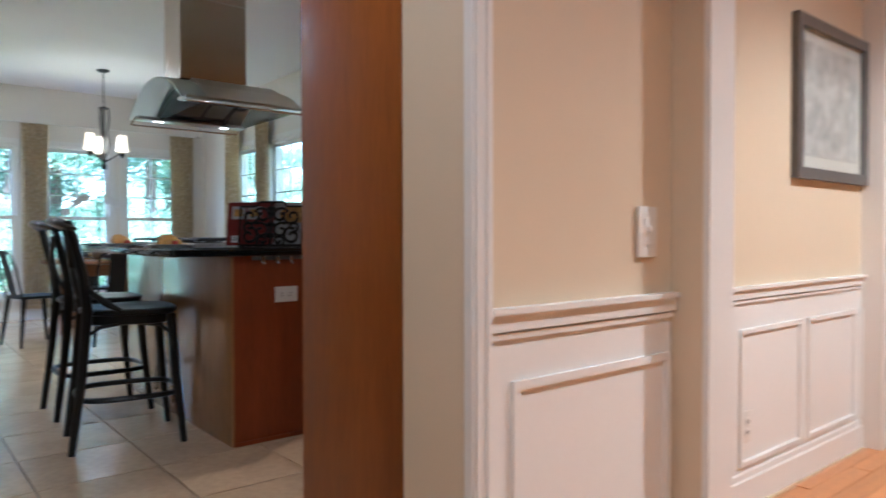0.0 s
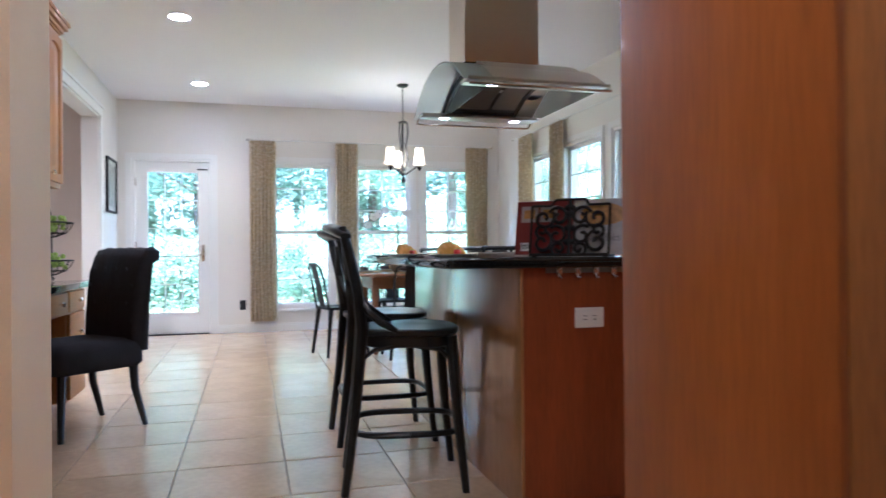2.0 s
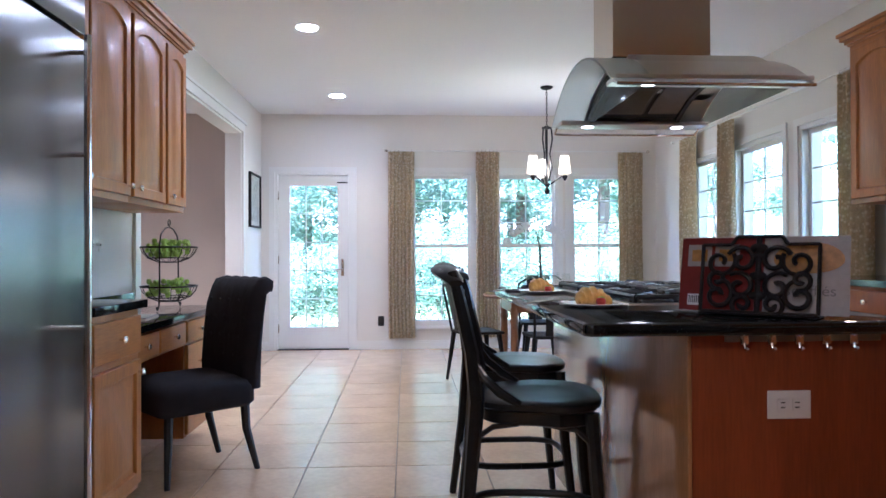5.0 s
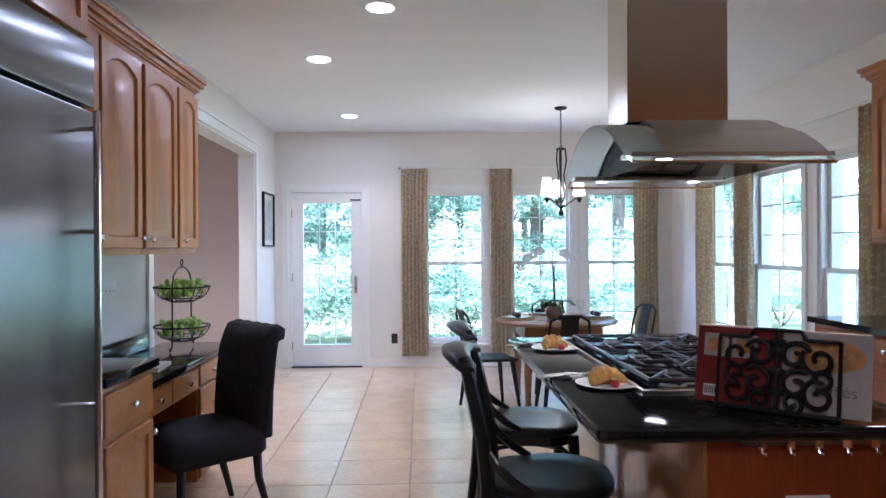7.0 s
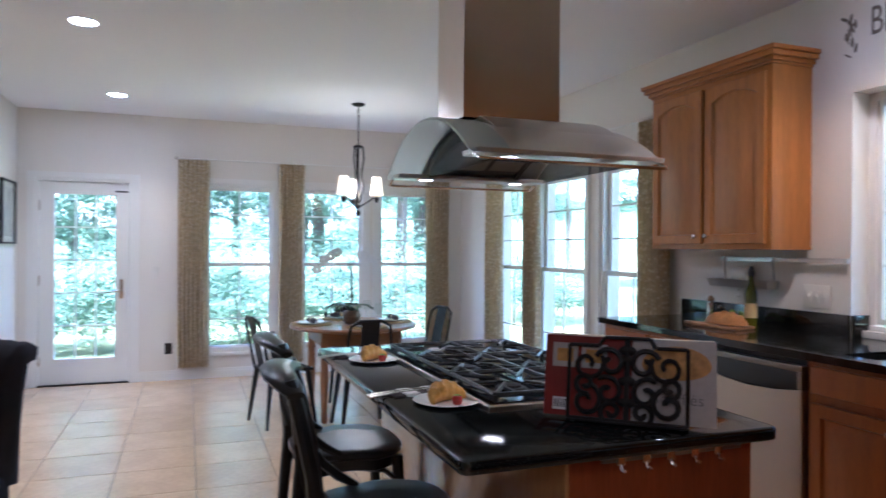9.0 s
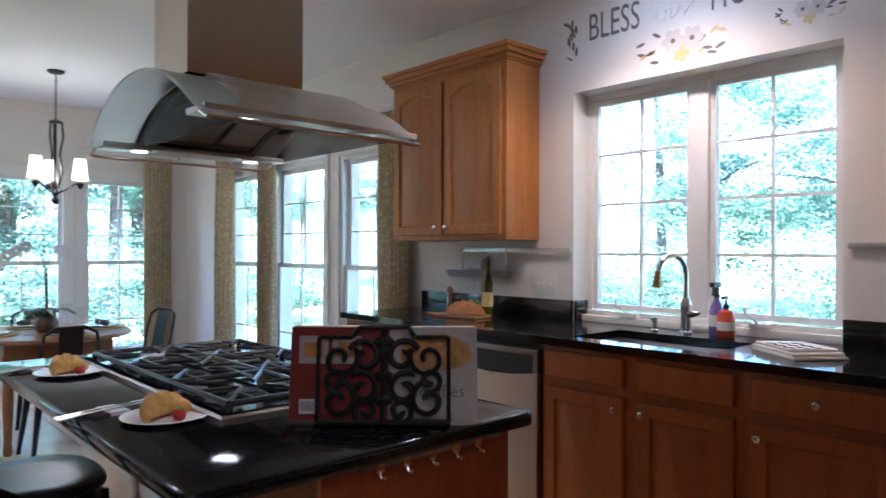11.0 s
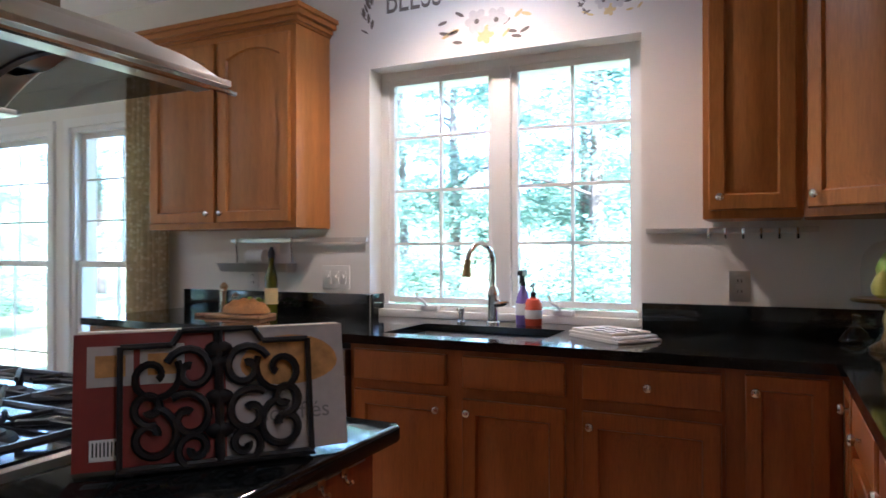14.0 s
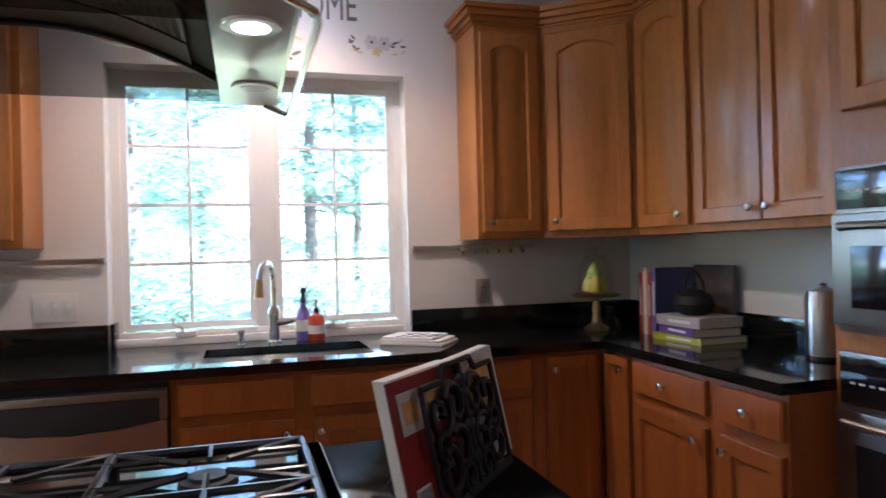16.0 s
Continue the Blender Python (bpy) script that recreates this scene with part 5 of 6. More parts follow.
CLOTH = colored("white_cotton", (0.74, 0.73, 0.72), 0.9, vary=0.05, scale=8, grain=250, bump=0.2)
DARKCLOTH = colored("dark_napkin", (0.05, 0.035, 0.04), 0.9, grain=250, bump=0.2)
INK = colored("black_ink", (0.03, 0.03, 0.03), 0.8)
PURPLE = colored("lavender_liquid", (0.25, 0.18, 0.55), 0.25)
ORANGE = colored("coral_liquid", (0.62, 0.10, 0.05), 0.25)
OLIVE = colored("olive_oil_glass", (0.12, 0.13, 0.01), 0.08, trans=0.3)
WOVEN = colored("gold_woven_mat", (0.36, 0.25, 0.10), 0.7, vary=0.4, scale=30, grain=120, bump=0.4)
PAPER = colored("cream_paper", (0.72, 0.66, 0.56), 0.8, vary=0.06, stretch=(1, 1, 60))
COVERRED = colored("dark_red_cover", (0.18, 0.012, 0.010), 0.35)
COVERPALE = colored("grey_white_cover", (0.42, 0.39, 0.37), 0.35)
CRUST = colored("baked_crust_print", (0.52, 0.27, 0.07), 0.35, vary=0.55, scale=16, grain=50, bump=0)
BRONZE = colored("antique_brass", (0.42, 0.28, 0.12), 0.3, metal=1.0)
PETAL = colored("white_petal", (0.80, 0.78, 0.76), 0.5)
DECAL = colored("brown_grey_vinyl", (0.16, 0.13, 0.11), 0.6)
PALEDECAL = colored("pale_grey_vinyl", (0.62, 0.58, 0.55), 0.6)
YELLOWDECAL = colored("ochre_vinyl", (0.66, 0.52, 0.24), 0.6)


def blob(bm, c, rx, ry, rz, seg=12, n=7, wob=0.0, rnd=random.Random(5)):
    """A rounded lump."""
    lp = []
    for k in range(1, n):
        a = -math.pi / 2 + math.pi * k / n
        lp.append([(c[0] + rx * math.cos(a) * math.cos(b) * (1 + wob * rnd.uniform(-1, 1)), c[1] + ry * math.cos(a) * math.sin(b) * (1 + wob * rnd.uniform(-1, 1)), c[2] + rz * math.sin(a)) for b in [2 * math.pi * i / seg for i in range(seg)]])
    return rings(bm, lp)


# faucet and sink things
fa = thing("faucet", (3.685, 3.52, TOP_E), "brushed nickel gooseneck kitchen faucet with a side lever", "faucet", -24)
part("base", lathe(bmesh.new(), [(0.03, 0), (0.03, 0.008), (0.024, 0.014), (0.024, 0.12), (0.028, 0.13), (0.02, 0.16), (0.014, 0.165)], 16), CHROME, fa)
part("neck", tube(bmesh.new(), [(0, 0, 0.16), (0, 0, 0.26)] + [(-0.075 + 0.075 * math.cos(a), 0, 0.27 + 0.085 * math.sin(a)) for a in [math.pi * k / 10 for k in range(0, 10)]] + [(-0.150, 0, 0.275)], 0.0125, 10), CHROME, fa)
part("spray_head", tube(bmesh.new(), [(-0.150, 0, 0.285), (-0.154, 0, 0.25), (-0.158, 0, 0.21)], [0.014, 0.017, 0.022], 10), BRONZE, fa)
part("lever", tube(bmesh.new(), [(0, -0.02, 0.09), (0, -0.055, 0.092), (-0.01, -0.10, 0.10)], [0.016, 0.014, 0.007], 8), CHROME, fa)
sd = thing("soap_pump", (3.655, 3.66, TOP_E), "small brushed nickel soap pump beside the sink", "soap pump")
part("collar", lathe(bmesh.new(), [(0.02, 0), (0.02, 0.006), (0.011, 0.012), (0.011, 0.045), (0.016, 0.048), (0.016, 0.065), (0.006, 0.07)], 12), CHROME, sd)
part("spout", tube(bmesh.new(), [(0, 0, 0.06), (-0.04, 0, 0.062)], 0.006, 6), CHROME, sd)


def bottle(name, loc, prof, body, cap, label, trigger=False):
    b = thing(name, loc, label, "bottle")
    part("bottle_body", lathe(bmesh.new(), prof, 18), body, b)
    z = prof[-1][1]
    part("neck_ring", lathe(bmesh.new(), [(0.012, z), (0.013, z + 0.015), (0.008, z + 0.02)], 12), cap, b)
    part("paper_label", lathe(bmesh.new(), [(prof[1][0] + 0.0008, z * 0.25), (prof[1][0] + 0.0008, z * 0.55)], 18, cap0=False, cap1=False), CLOTH, b)
    if trigger:
        t = tube(bmesh.new(), [(0, 0, z + 0.015), (0, 0, z + 0.05)], 0.009, 8)
        box(t, -0.045, 0.025, -0.012, 0.012, z + 0.045, z + 0.068, 0.004)
        tube(t, [(-0.03, 0, z + 0.045), (-0.038, 0, z + 0.01)], 0.005, 6)
        part("trigger", t, cap, b)
    else:
        t = tube(bmesh.new(), [(0, 0, z + 0.015), (0, 0, z + 0.05)], 0.004, 8)
        tube(t, [(0.006, 0, z + 0.05), (-0.035, 0, z + 0.048)], 0.0065, 8)
        part("pump", t, cap, b)
    return b


bottle("spray_bottle", (3.715, 3.39, TOP_E), [(0.030, 0), (0.033, 0.006), (0.033, 0.10), (0.025, 0.13), (0.013, 0.155), (0.012, 0.17)], PURPLE, BLACKPLASTIC, "lavender spray bottle with a dark trigger", True)
bottle("soap_bottle", (3.69, 3.335, TOP_E), [(0.034, 0), (0.037, 0.006), (0.037, 0.095), (0.03, 0.112), (0.012, 0.12), (0.012, 0.125)], ORANGE, BLACKPLASTIC, "coral soap bottle with a black pump")
tw = thing("tea_towel", (3.40, 2.93, TOP_E), "folded white tea towel with black script", "towel", -38)
for k, (a, b, z) in enumerate(((0.10, 0.14, 0.0), (0.097, 0.135, 0.011), (0.09, 0.115, 0.022))):
    lp = [[(x * (1 - i), y * (1 - i) + 0.01 * k, zz) for x, y in ((-a, -b), (-a * 0.2, -b * 1.03), (a, -b * 0.97), (a * 1.02, 0), (a, b), (0, b * 1.02), (-a, b), (-a * 1.02, 0))] for i, zz in ((0.01, z + 0.0005), (0, z + 0.005), (0.02, z + 0.0105))]
    part("fold", rings(bmesh.new(), lp), CLOTH, tw)
sc = bmesh.new()
for k in range(3):
    tube(sc, [(-0.07 + 0.045 * k + 0.012 * math.sin(j * 1.9 + k), -0.09 + 0.018 * j, 0.0335) for j in range(10)], 0.002, 4)
part("script_marks", sc, INK, tw)

bd_ = thing("bread_board", (3.44, 4.765, TOP_E), "pale wooden bread board with a handle", "cutting board", 100)
part("board", box(boxed(-0.17, 0.13, -0.08, 0.08, 0, 0.018, 0.006), 0.13, 0.23, -0.018, 0.018, 0.001, 0.017, 0.006), LIGHTWOOD, bd_)
lf = thing("bread_loaf", (3.44, 4.71, TOP_E + 0.019), "golden scored loaf of bread on the board", "bread", 100)
bm = bmesh.new()
rings(bm, [[(-0.12 + 0.24 * i / 14, 0.06 * r * math.cos(a), 0.005 + max(0, (0.062 + 0.006 * (i % 3)) * r * math.sin(a))) for a in [math.pi * k / 9 for k in range(10)]] for i, r in [(i, math.sin(math.pi * (i + 0.6) / 15.2) ** 0.45) for i in range(15)]])
part("crust", bm, BREAD, lf, sharp=60)
gp = thing("green_grapes", (3.58, 4.74, TOP_E), "small bunch of green grapes behind the bread", "grapes")
bm = bmesh.new()
r_ = random.Random(2)
for k in range(26):
    blob(bm, (r_.uniform(-0.05, 0.05), r_.uniform(-0.06, 0.06), 0.014 + 0.07 * r_.random() ** 1.5), 0.014, 0.014, 0.014, 8, 5)
part("bunch", bm, GREEN, gp)
for nm, loc, h, mt, lb in (("pepper_mill", (3.555, 4.96, TOP_E), 0.15, CHROME, "steel pepper mill with a wooden knob"), ("salt_shaker", (3.56, 4.885, TOP_E), 0.10, CLEAR, "small glass salt shaker with a steel top")):
    t = thing(nm, loc, lb, "shaker")
    part("barrel", lathe(bmesh.new(), [(0.024, 0), (0.026, 0.004), (0.02, h * 0.5), (0.022, h * 0.8), (0.016, h * 0.86)], 14), mt, t)
    part("knob_top", lathe(bmesh.new(), [(0.016, h * 0.86), (0.022, h * 0.93), (0.016, h), (0.006, h + 0.012)], 12), CHROME if mt is CLEAR else LIGHTWOOD, t)
ob = thing("oil_bottle", (3.56, 4.655, TOP_E), "olive oil bottle with a dark pourer", "bottle")
part("bottle_body", lathe(bmesh.new(), [(0.03, 0), (0.032, 0.005), (0.032, 0.19), (0.024, 0.22), (0.014, 0.25), (0.014, 0.29)], 18), OLIVE, ob)
part("paper_label", lathe(bmesh.new(), [(0.0328, 0.06), (0.0328, 0.14)], 18, cap0=False, cap1=False), YELLOWDECAL, ob)
part("pourer", lathe(bmesh.new(), [(0.016, 0.288), (0.018, 0.31), (0.012, 0.33), (0.006, 0.345)], 12), BLACKPLASTIC, ob)

# wall rails
wr = thing("utensil_rail", (E, 5.07, 1.344), "stainless wall rail with a hanging caddy", "rail", -90)
part("bar", boxed(0, 0.87, -0.022, -0.014, -0.012, 0.012, 0.002), STEELH, wr)
for x in (0.02, 0.85):
    part("bracket", boxed(x - 0.008, x + 0.008, -0.014, -0.0005, -0.010, 0.010, 0.002), CHROME, wr)
cd = part("caddy", rings(bmesh.new(), [[(x, y, z) for x, y in ((-0.03 + i, -0.10 + j), (0.44 - i, -0.10 + j), (0.44 - i, -0.012), (-0.03 + i, -0.012))] for i, j, z in ((0.012, 0.02, -0.165), (0, 0, -0.12), (0.004, 0.004, -0.12), (0.016, 0.024, -0.160))]), STEEL, wr, "curved metal caddy")
for x in (0.045, 0.415):
    part("hook", tube(bmesh.new(), [(x, -0.025, 0.014), (x, -0.03, -0.02), (x, -0.022, -0.07), (x, -0.02, -0.125)], 0.006, 6), CHROME, wr)
part("paper_roll", tube(bmesh.new(), [(0.16, -0.055, -0.085), (0.27, -0.055, -0.085)], 0.038, 14), CLOTH, wr)
kr = thing("magnetic_rail", (E, 2.87, 1.366), "slim dark steel rail with small hooks", "rail", -90)
part("bar", boxed(0, 0.62, -0.018, -0.0005, -0.011, 0.011, 0.002), STEEL, kr)
for k in range(6):
    x = 0.24 + 0.062 * k
    part("hook", tube(bmesh.new(), [(x, -0.02, 0.006), (x, -0.024, -0.02), (x, -0.038, -0.03), (x, -0.045, -0.015)], 0.005, 6), CHROME, kr)

# corner things
cs = thing("cake_stand", (3.44, 2.07, TOP_E), "antique brass pedestal stand with pears under a glass dome", "cake stand")
part("pedestal", lathe(bmesh.new(), [(0.055, 0), (0.058, 0.012), (0.025, 0.035), (0.015, 0.07), (0.02, 0.10), (0.012, 0.135), (0.03, 0.15)], 18), BRONZE, cs)
part("plate", lathe(bmesh.new(), [(0.03, 0.15), (0.105, 0.158), (0.112, 0.165), (0.105, 0.17), (0.05, 0.166)], 28), BRONZE, cs)
part("glass_dome", lathe(bmesh.new(), [(0.078, 0.170), (0.080, 0.26), (0.072, 0.31), (0.045, 0.345), (0.012, 0.355), (0.012, 0.37), (0.016, 0.378), (0.008, 0.388)], 24, cap0=False), CLEAR, cs).visible_shadow = False
for x, y, z in ((-0.03, 0.02, 0.205), (0.035, 0.015, 0.205), (0.0, -0.03, 0.205), (0.0, 0.005, 0.265)):
    p = lathe(bmesh.new(), [(0.012, -0.034), (0.030, -0.022), (0.034, 0.0), (0.024, 0.026), (0.013, 0.046), (0.005, 0.052)], 14)
    tube(p, [(0, 0, 0.05), (0.004, 0, 0.068)], 0.002, 5)
    part("pear", p, PEAR if z < 0.25 else GREEN, cs, m=pose(x, y, z))
cr = thing("glass_cruet", (3.36, 2.17, TOP_E), "small clear glass cruet with a loop handle", "cruet")
part("flask", lathe(bmesh.new(), [(0.02, 0), (0.045, 0.015), (0.05, 0.04), (0.03, 0.07), (0.012, 0.085), (0.012, 0.115), (0.016, 0.12)], 18), CLEAR, cr)
part("handle", tube(bmesh.new(), [(0.012, 0.0, 0.105), (0.05, 0, 0.10), (0.058, 0, 0.06), (0.048, 0, 0.035)], 0.004, 6), CLEAR, cr)
cr2 = copy_thing(cr, pose(3.30, 2.08, TOP_E, 0, 0, 140))


def book(loc, rz, w, d, h, cover, label, lying=True):
    """A closed book w long, d deep, h thick, lying or standing."""
    b = thing("book", loc, label, "book", rz, "cookery books")
    part("page_block", boxed(-w / 2 + 0.003, w / 2 - 0.003, -d / 2 + 0.003, d / 2 - 0.003, 0.003, h - 0.003), PAPER, b)
    c = boxed(-w / 2, w / 2, -d / 2, d / 2, 0, 0.003)
    box(c, -w / 2, w / 2, -d / 2, d / 2, h - 0.003, h)
    box(c, -w / 2, w / 2, d / 2 - 0.003, d / 2, 0.003, h - 0.003)
    part("cover", c, cover, b)
    t = boxed(-w * 0.3, w * 0.2, d / 2, d / 2 + 0.0006, h * 0.35, h * 0.65)
    part("spine_mark", t, CLOTH, b)
    if not lying:
        b.matrix_basis = pose(*loc, 0, 0, rz) @ pose(0, 0, w / 2, 0, 90, 0) @ pose(0, 0, -h / 2)
    return b


z = TOP_E
for w, d, h, cv, rz in ((0.29, 0.23, 0.026, colored("lime_cover", (0.42, 0.44, 0.02), 0.35), 4), (0.26, 0.21, 0.034, colored("violet_cover", (0.12, 0.07, 0.30), 0.35), -5), (0.27, 0.21, 0.04, COVERPALE, 2)):
    book((2.96, 1.872, z), rz, w, d, h, cv, "hardback cookery book lying in a stack")
    z += h + 0.0005
for k, (cv, t) in enumerate(((COVERRED, 0.026), (colored("cream_cover", (0.60, 0.54, 0.40), 0.4), 0.03), (colored("crimson_cover", (0.36, 0.04, 0.03), 0.4), 0.026), (colored("blue_cover", (0.09, 0.10, 0.28), 0.4), 0.03))):
    x = 3.255 - 0.033 * k
    book((x, 1.85, TOP_E), 0, 0.27 + 0.02 * (k % 2), 0.20, t, cv, "hardback cookery book standing upright", False)
bk_ = thing("book", (3.03, 1.747, TOP_E), "large picture book leaning face out against the wall", "book", 180, "cookery books")
part("cover", boxed(-0.125, 0.125, 0.0, 0.022, 0.0, 0.30, 0.003), colored("dark_photo_cover", (0.11, 0.085, 0.075), 0.3, vary=0.7, scale=8, grain=25), bk_)
part("cover_picture", boxed(-0.09, 0.06, -0.0015, -0.0002, 0.04, 0.13), CRUST, bk_)
kt = thing("cast_iron_teapot", (2.985, 1.872, z), "black cast iron teapot on the stacked books", "teapot")
part("pot", lathe(bmesh.new(), [(0.045, 0), (0.068, 0.012), (0.082, 0.045), (0.072, 0.078), (0.045, 0.092)], 22), IRON, kt)
part("lid", lathe(bmesh.new(), [(0.047, 0.092), (0.04, 0.10), (0.012, 0.106), (0.01, 0.116), (0.015, 0.122), (0.008, 0.13)], 18), IRON, kt)
part("handle", tube(bmesh.new(), [(0.065 * math.cos(a), 0, 0.082 + 0.095 * math.sin(a)) for a in [math.pi * k / 12 for k in range(13)]], 0.006, 8), IRON, kt)
part("spout", tube(bmesh.new(), [(0.07, 0, 0.05), (0.10, 0, 0.07), (0.115, 0, 0.092)], [0.018, 0.013, 0.009], 8), IRON, kt)
th = thing("steel_canister", (2.40, 1.80, TOP_E), "tall brushed steel canister with dark bands", "canister")
part("canister_body", lathe(bmesh.new(), [(0.055, 0.012), (0.057, 0.018), (0.057, 0.21), (0.05, 0.225), (0.02, 0.235)], 22), STEELH, th)
part("foot_band", lathe(bmesh.new(), [(0.056, 0), (0.058, 0.004), (0.058, 0.012), (0.05, 0.013)], 22), BLACKPLASTIC, th)
part("lid_knob", lathe(bmesh.new(), [(0.008, 0.234), (0.014, 0.245), (0.006, 0.252)], 12), CHROME, th)

# ---- cookbook on its stand ----
BA = -41.0
bs_ = thing("book_stand", (1.757, 3.262, TOP_I), "black wrought iron scroll book stand", "book stand", BA)
fr_ = bmesh.new()
lean = 0.045
def P(x, z):
    return (x, -0.03 + lean * z / 0.21, z)
pts = [P(-0.155, 0.012), P(-0.155, 0.205), P(-0.075, 0.205), P(-0.06, 0.228), P(0.06, 0.228), P(0.075, 0.205), P(0.155, 0.205), P(0.155, 0.012), P(-0.155, 0.012)]
for a, b in zip(pts, pts[1:]):
    tube(fr_, [a, b], 0.0055, 6)
part("frame", fr_, IRON, bs_)


def scroll(cx, cz, r, turn, start, sgn=1):
    return tube(bmesh.new(), [P(cx + r * (1 - 0.8 * k / 20) * math.cos(start + sgn * turn * k / 20), cz + r * (1 - 0.8 * k / 20) * math.sin(start + sgn * turn * k / 20)) for k in range(21)], 0.0085, 6, 0.8)


for sx in (-1, 1):
    for cx, cz, r, st_ in ((0.045, 0.16, 0.042, 0.4), (0.105, 0.155, 0.045, 2.6), (0.05, 0.085, 0.042, 0.9), (0.108, 0.06, 0.045, 1.8), (0.11, 0.105, 0.03, 4.4), (0.04, 0.035, 0.03, 5.2)):
        part("scroll", scroll(sx * cx, cz, r, 7.5, st_ if sx > 0 else math.pi - st_, sx), IRON, bs_)
part("centre_rod", tube(bmesh.new(), [P(0, 0.01), P(0, 0.225)], 0.008, 8), IRON, bs_)
for cz in (0.06, 0.115, 0.17, 0.195):
    part("leaf_boss", blob(bmesh.new(), P(0, cz), 0.024, 0.008, 0.014, 10, 6), IRON, bs_)
part("ledge", boxed(-0.16, 0.16, -0.034, 0.075, 0.004, 0.010, 0.002), IRON, bs_)
for sx in (-1, 1):
    part("ledge_curl", tube(bmesh.new(), [(sx * 0.10, 0.06, 0.008), (sx * 0.10, 0.095, 0.008), (sx * 0.10, 0.11, 0.02), (sx * 0.10, 0.10, 0.034), (sx * 0.10, 0.088, 0.028)], 0.0055, 6), IRON, bs_)
    part("foot", blob(bmesh.new(), (sx * 0.14, -0.02, 0.004), 0.012, 0.012, 0.0038, 8, 5), IRON, bs_)
ob_ = thing("open_cookbook", (1.757, 3.262, TOP_I + 0.011), "large open cookbook with a red and pale jacket", "book", BA)
def leafplate(x0, x1, y0, y1, t, z0, z1):
    """A slab that leans back with the stand."""
    return rings(bmesh.new(), [[(x0, y0 + lean * z / 0.21, z), (x1, y1 + lean * z / 0.21, z), (x1, y1 + t + lean * z / 0.21, z), (x0, y0 + t + lean * z / 0.21, z)] for z in (z0, z1)])
part("back_cover", leafplate(-0.225, -0.012, -0.008, -0.016, 0.003, 0, 0.215), COVERRED, ob_, "dark red back cover")
part("spine", leafplate(-0.012, 0.012, -0.016, -0.016, 0.003, 0, 0.215), COVERRED, ob_)
part("front_cover", leafplate(0.012, 0.225, -0.016, -0.008, 0.003, 0, 0.215), COVERPALE, ob_, "pale front cover with a baked dish")
part("page_block", leafplate(-0.22, 0.0, -0.004, -0.012, 0.022, 0.002, 0.218), PAPER, ob_)
part("page_block", leafplate(0.0, 0.22, -0.012, -0.004, 0.018, 0.002, 0.216), PAPER, ob_)
for x0, x1, mt in ((-0.205, -0.135, 0), (-0.125, -0.055, 0)):
    part("cover_photo", leafplate(x0, x1, -0.0095 - 0.0375 * (x0 + 0.225), -0.0095 - 0.0375 * (x1 + 0.225), 0.0008, 0.13, 0.195), COVERPALE, ob_)
    part("cover_photo", leafplate(x0 + 0.012, x1 - 0.012, -0.0105 - 0.0375 * (x0 + 0.237), -0.0105 - 0.0375 * (x1 + 0.213), 0.0008, 0.145, 0.18), CRUST, ob_)
dome = bmesh.new()
lo_ = [(0.125 + 0.088 * math.cos(a), 0.150 + 0.05 * math.sin(a) * (1.0 if math.sin(a) > 0 else 0.75)) for a in [2 * math.pi * k / 24 for k in range(24)]]
rings(dome, [[(x, -0.0165 + 0.0375 * (x - 0.012) + lean * z / 0.21 - q, z) for x, z in lo_] for q in (0.0, 0.0006)])
part("cover_photo", dome, CRUST, ob_)
part("bar_code", leafplate(-0.20, -0.155, -0.0098 - 0.0375 * 0.025, -0.0098 - 0.0375 * 0.07, 0.0008, 0.015, 0.048), CLOTH, ob_)
for k in range(7):
    x = -0.196 + 0.0056 * k
    part("code_line", leafplate(x, x + 0.0026, -0.0106 - 0.0375 * (x + 0.225), -0.0106 - 0.0375 * (x + 0.2276), 0.0006, 0.022, 0.044), INK, ob_)


def lettering(name, text, size, m, material, parent=None, label=""):
    cu = bpy.data.curves.new(name, "FONT")
    cu.body, cu.size, cu.extrude, cu.resolution_u = text, size, 0.0006, 4
    tmp = bpy.data.objects.new(name + "_tmp", cu)
    me = bpy.data.meshes.new_from_object(tmp)
    bpy.data.objects.remove(tmp)
    me.materials.append(material)
    ob = new(name, me)
    ob.matrix_basis = m
    if parent is not None:
        ob.parent = parent
    return tagged(ob, label, "lettering" if label else "")


GREYINK = colored("grey_print", (0.20, 0.19, 0.19), 0.5)
lettering("title", "soufflés", 0.042, pose(0.068, -0.0162 + 0.0375 * 0.056 + lean * 0.055 / 0.21, 0.052, 90 - math.degrees(math.atan(lean / 0.21)), 0, 2.1), GREYINK, ob_)

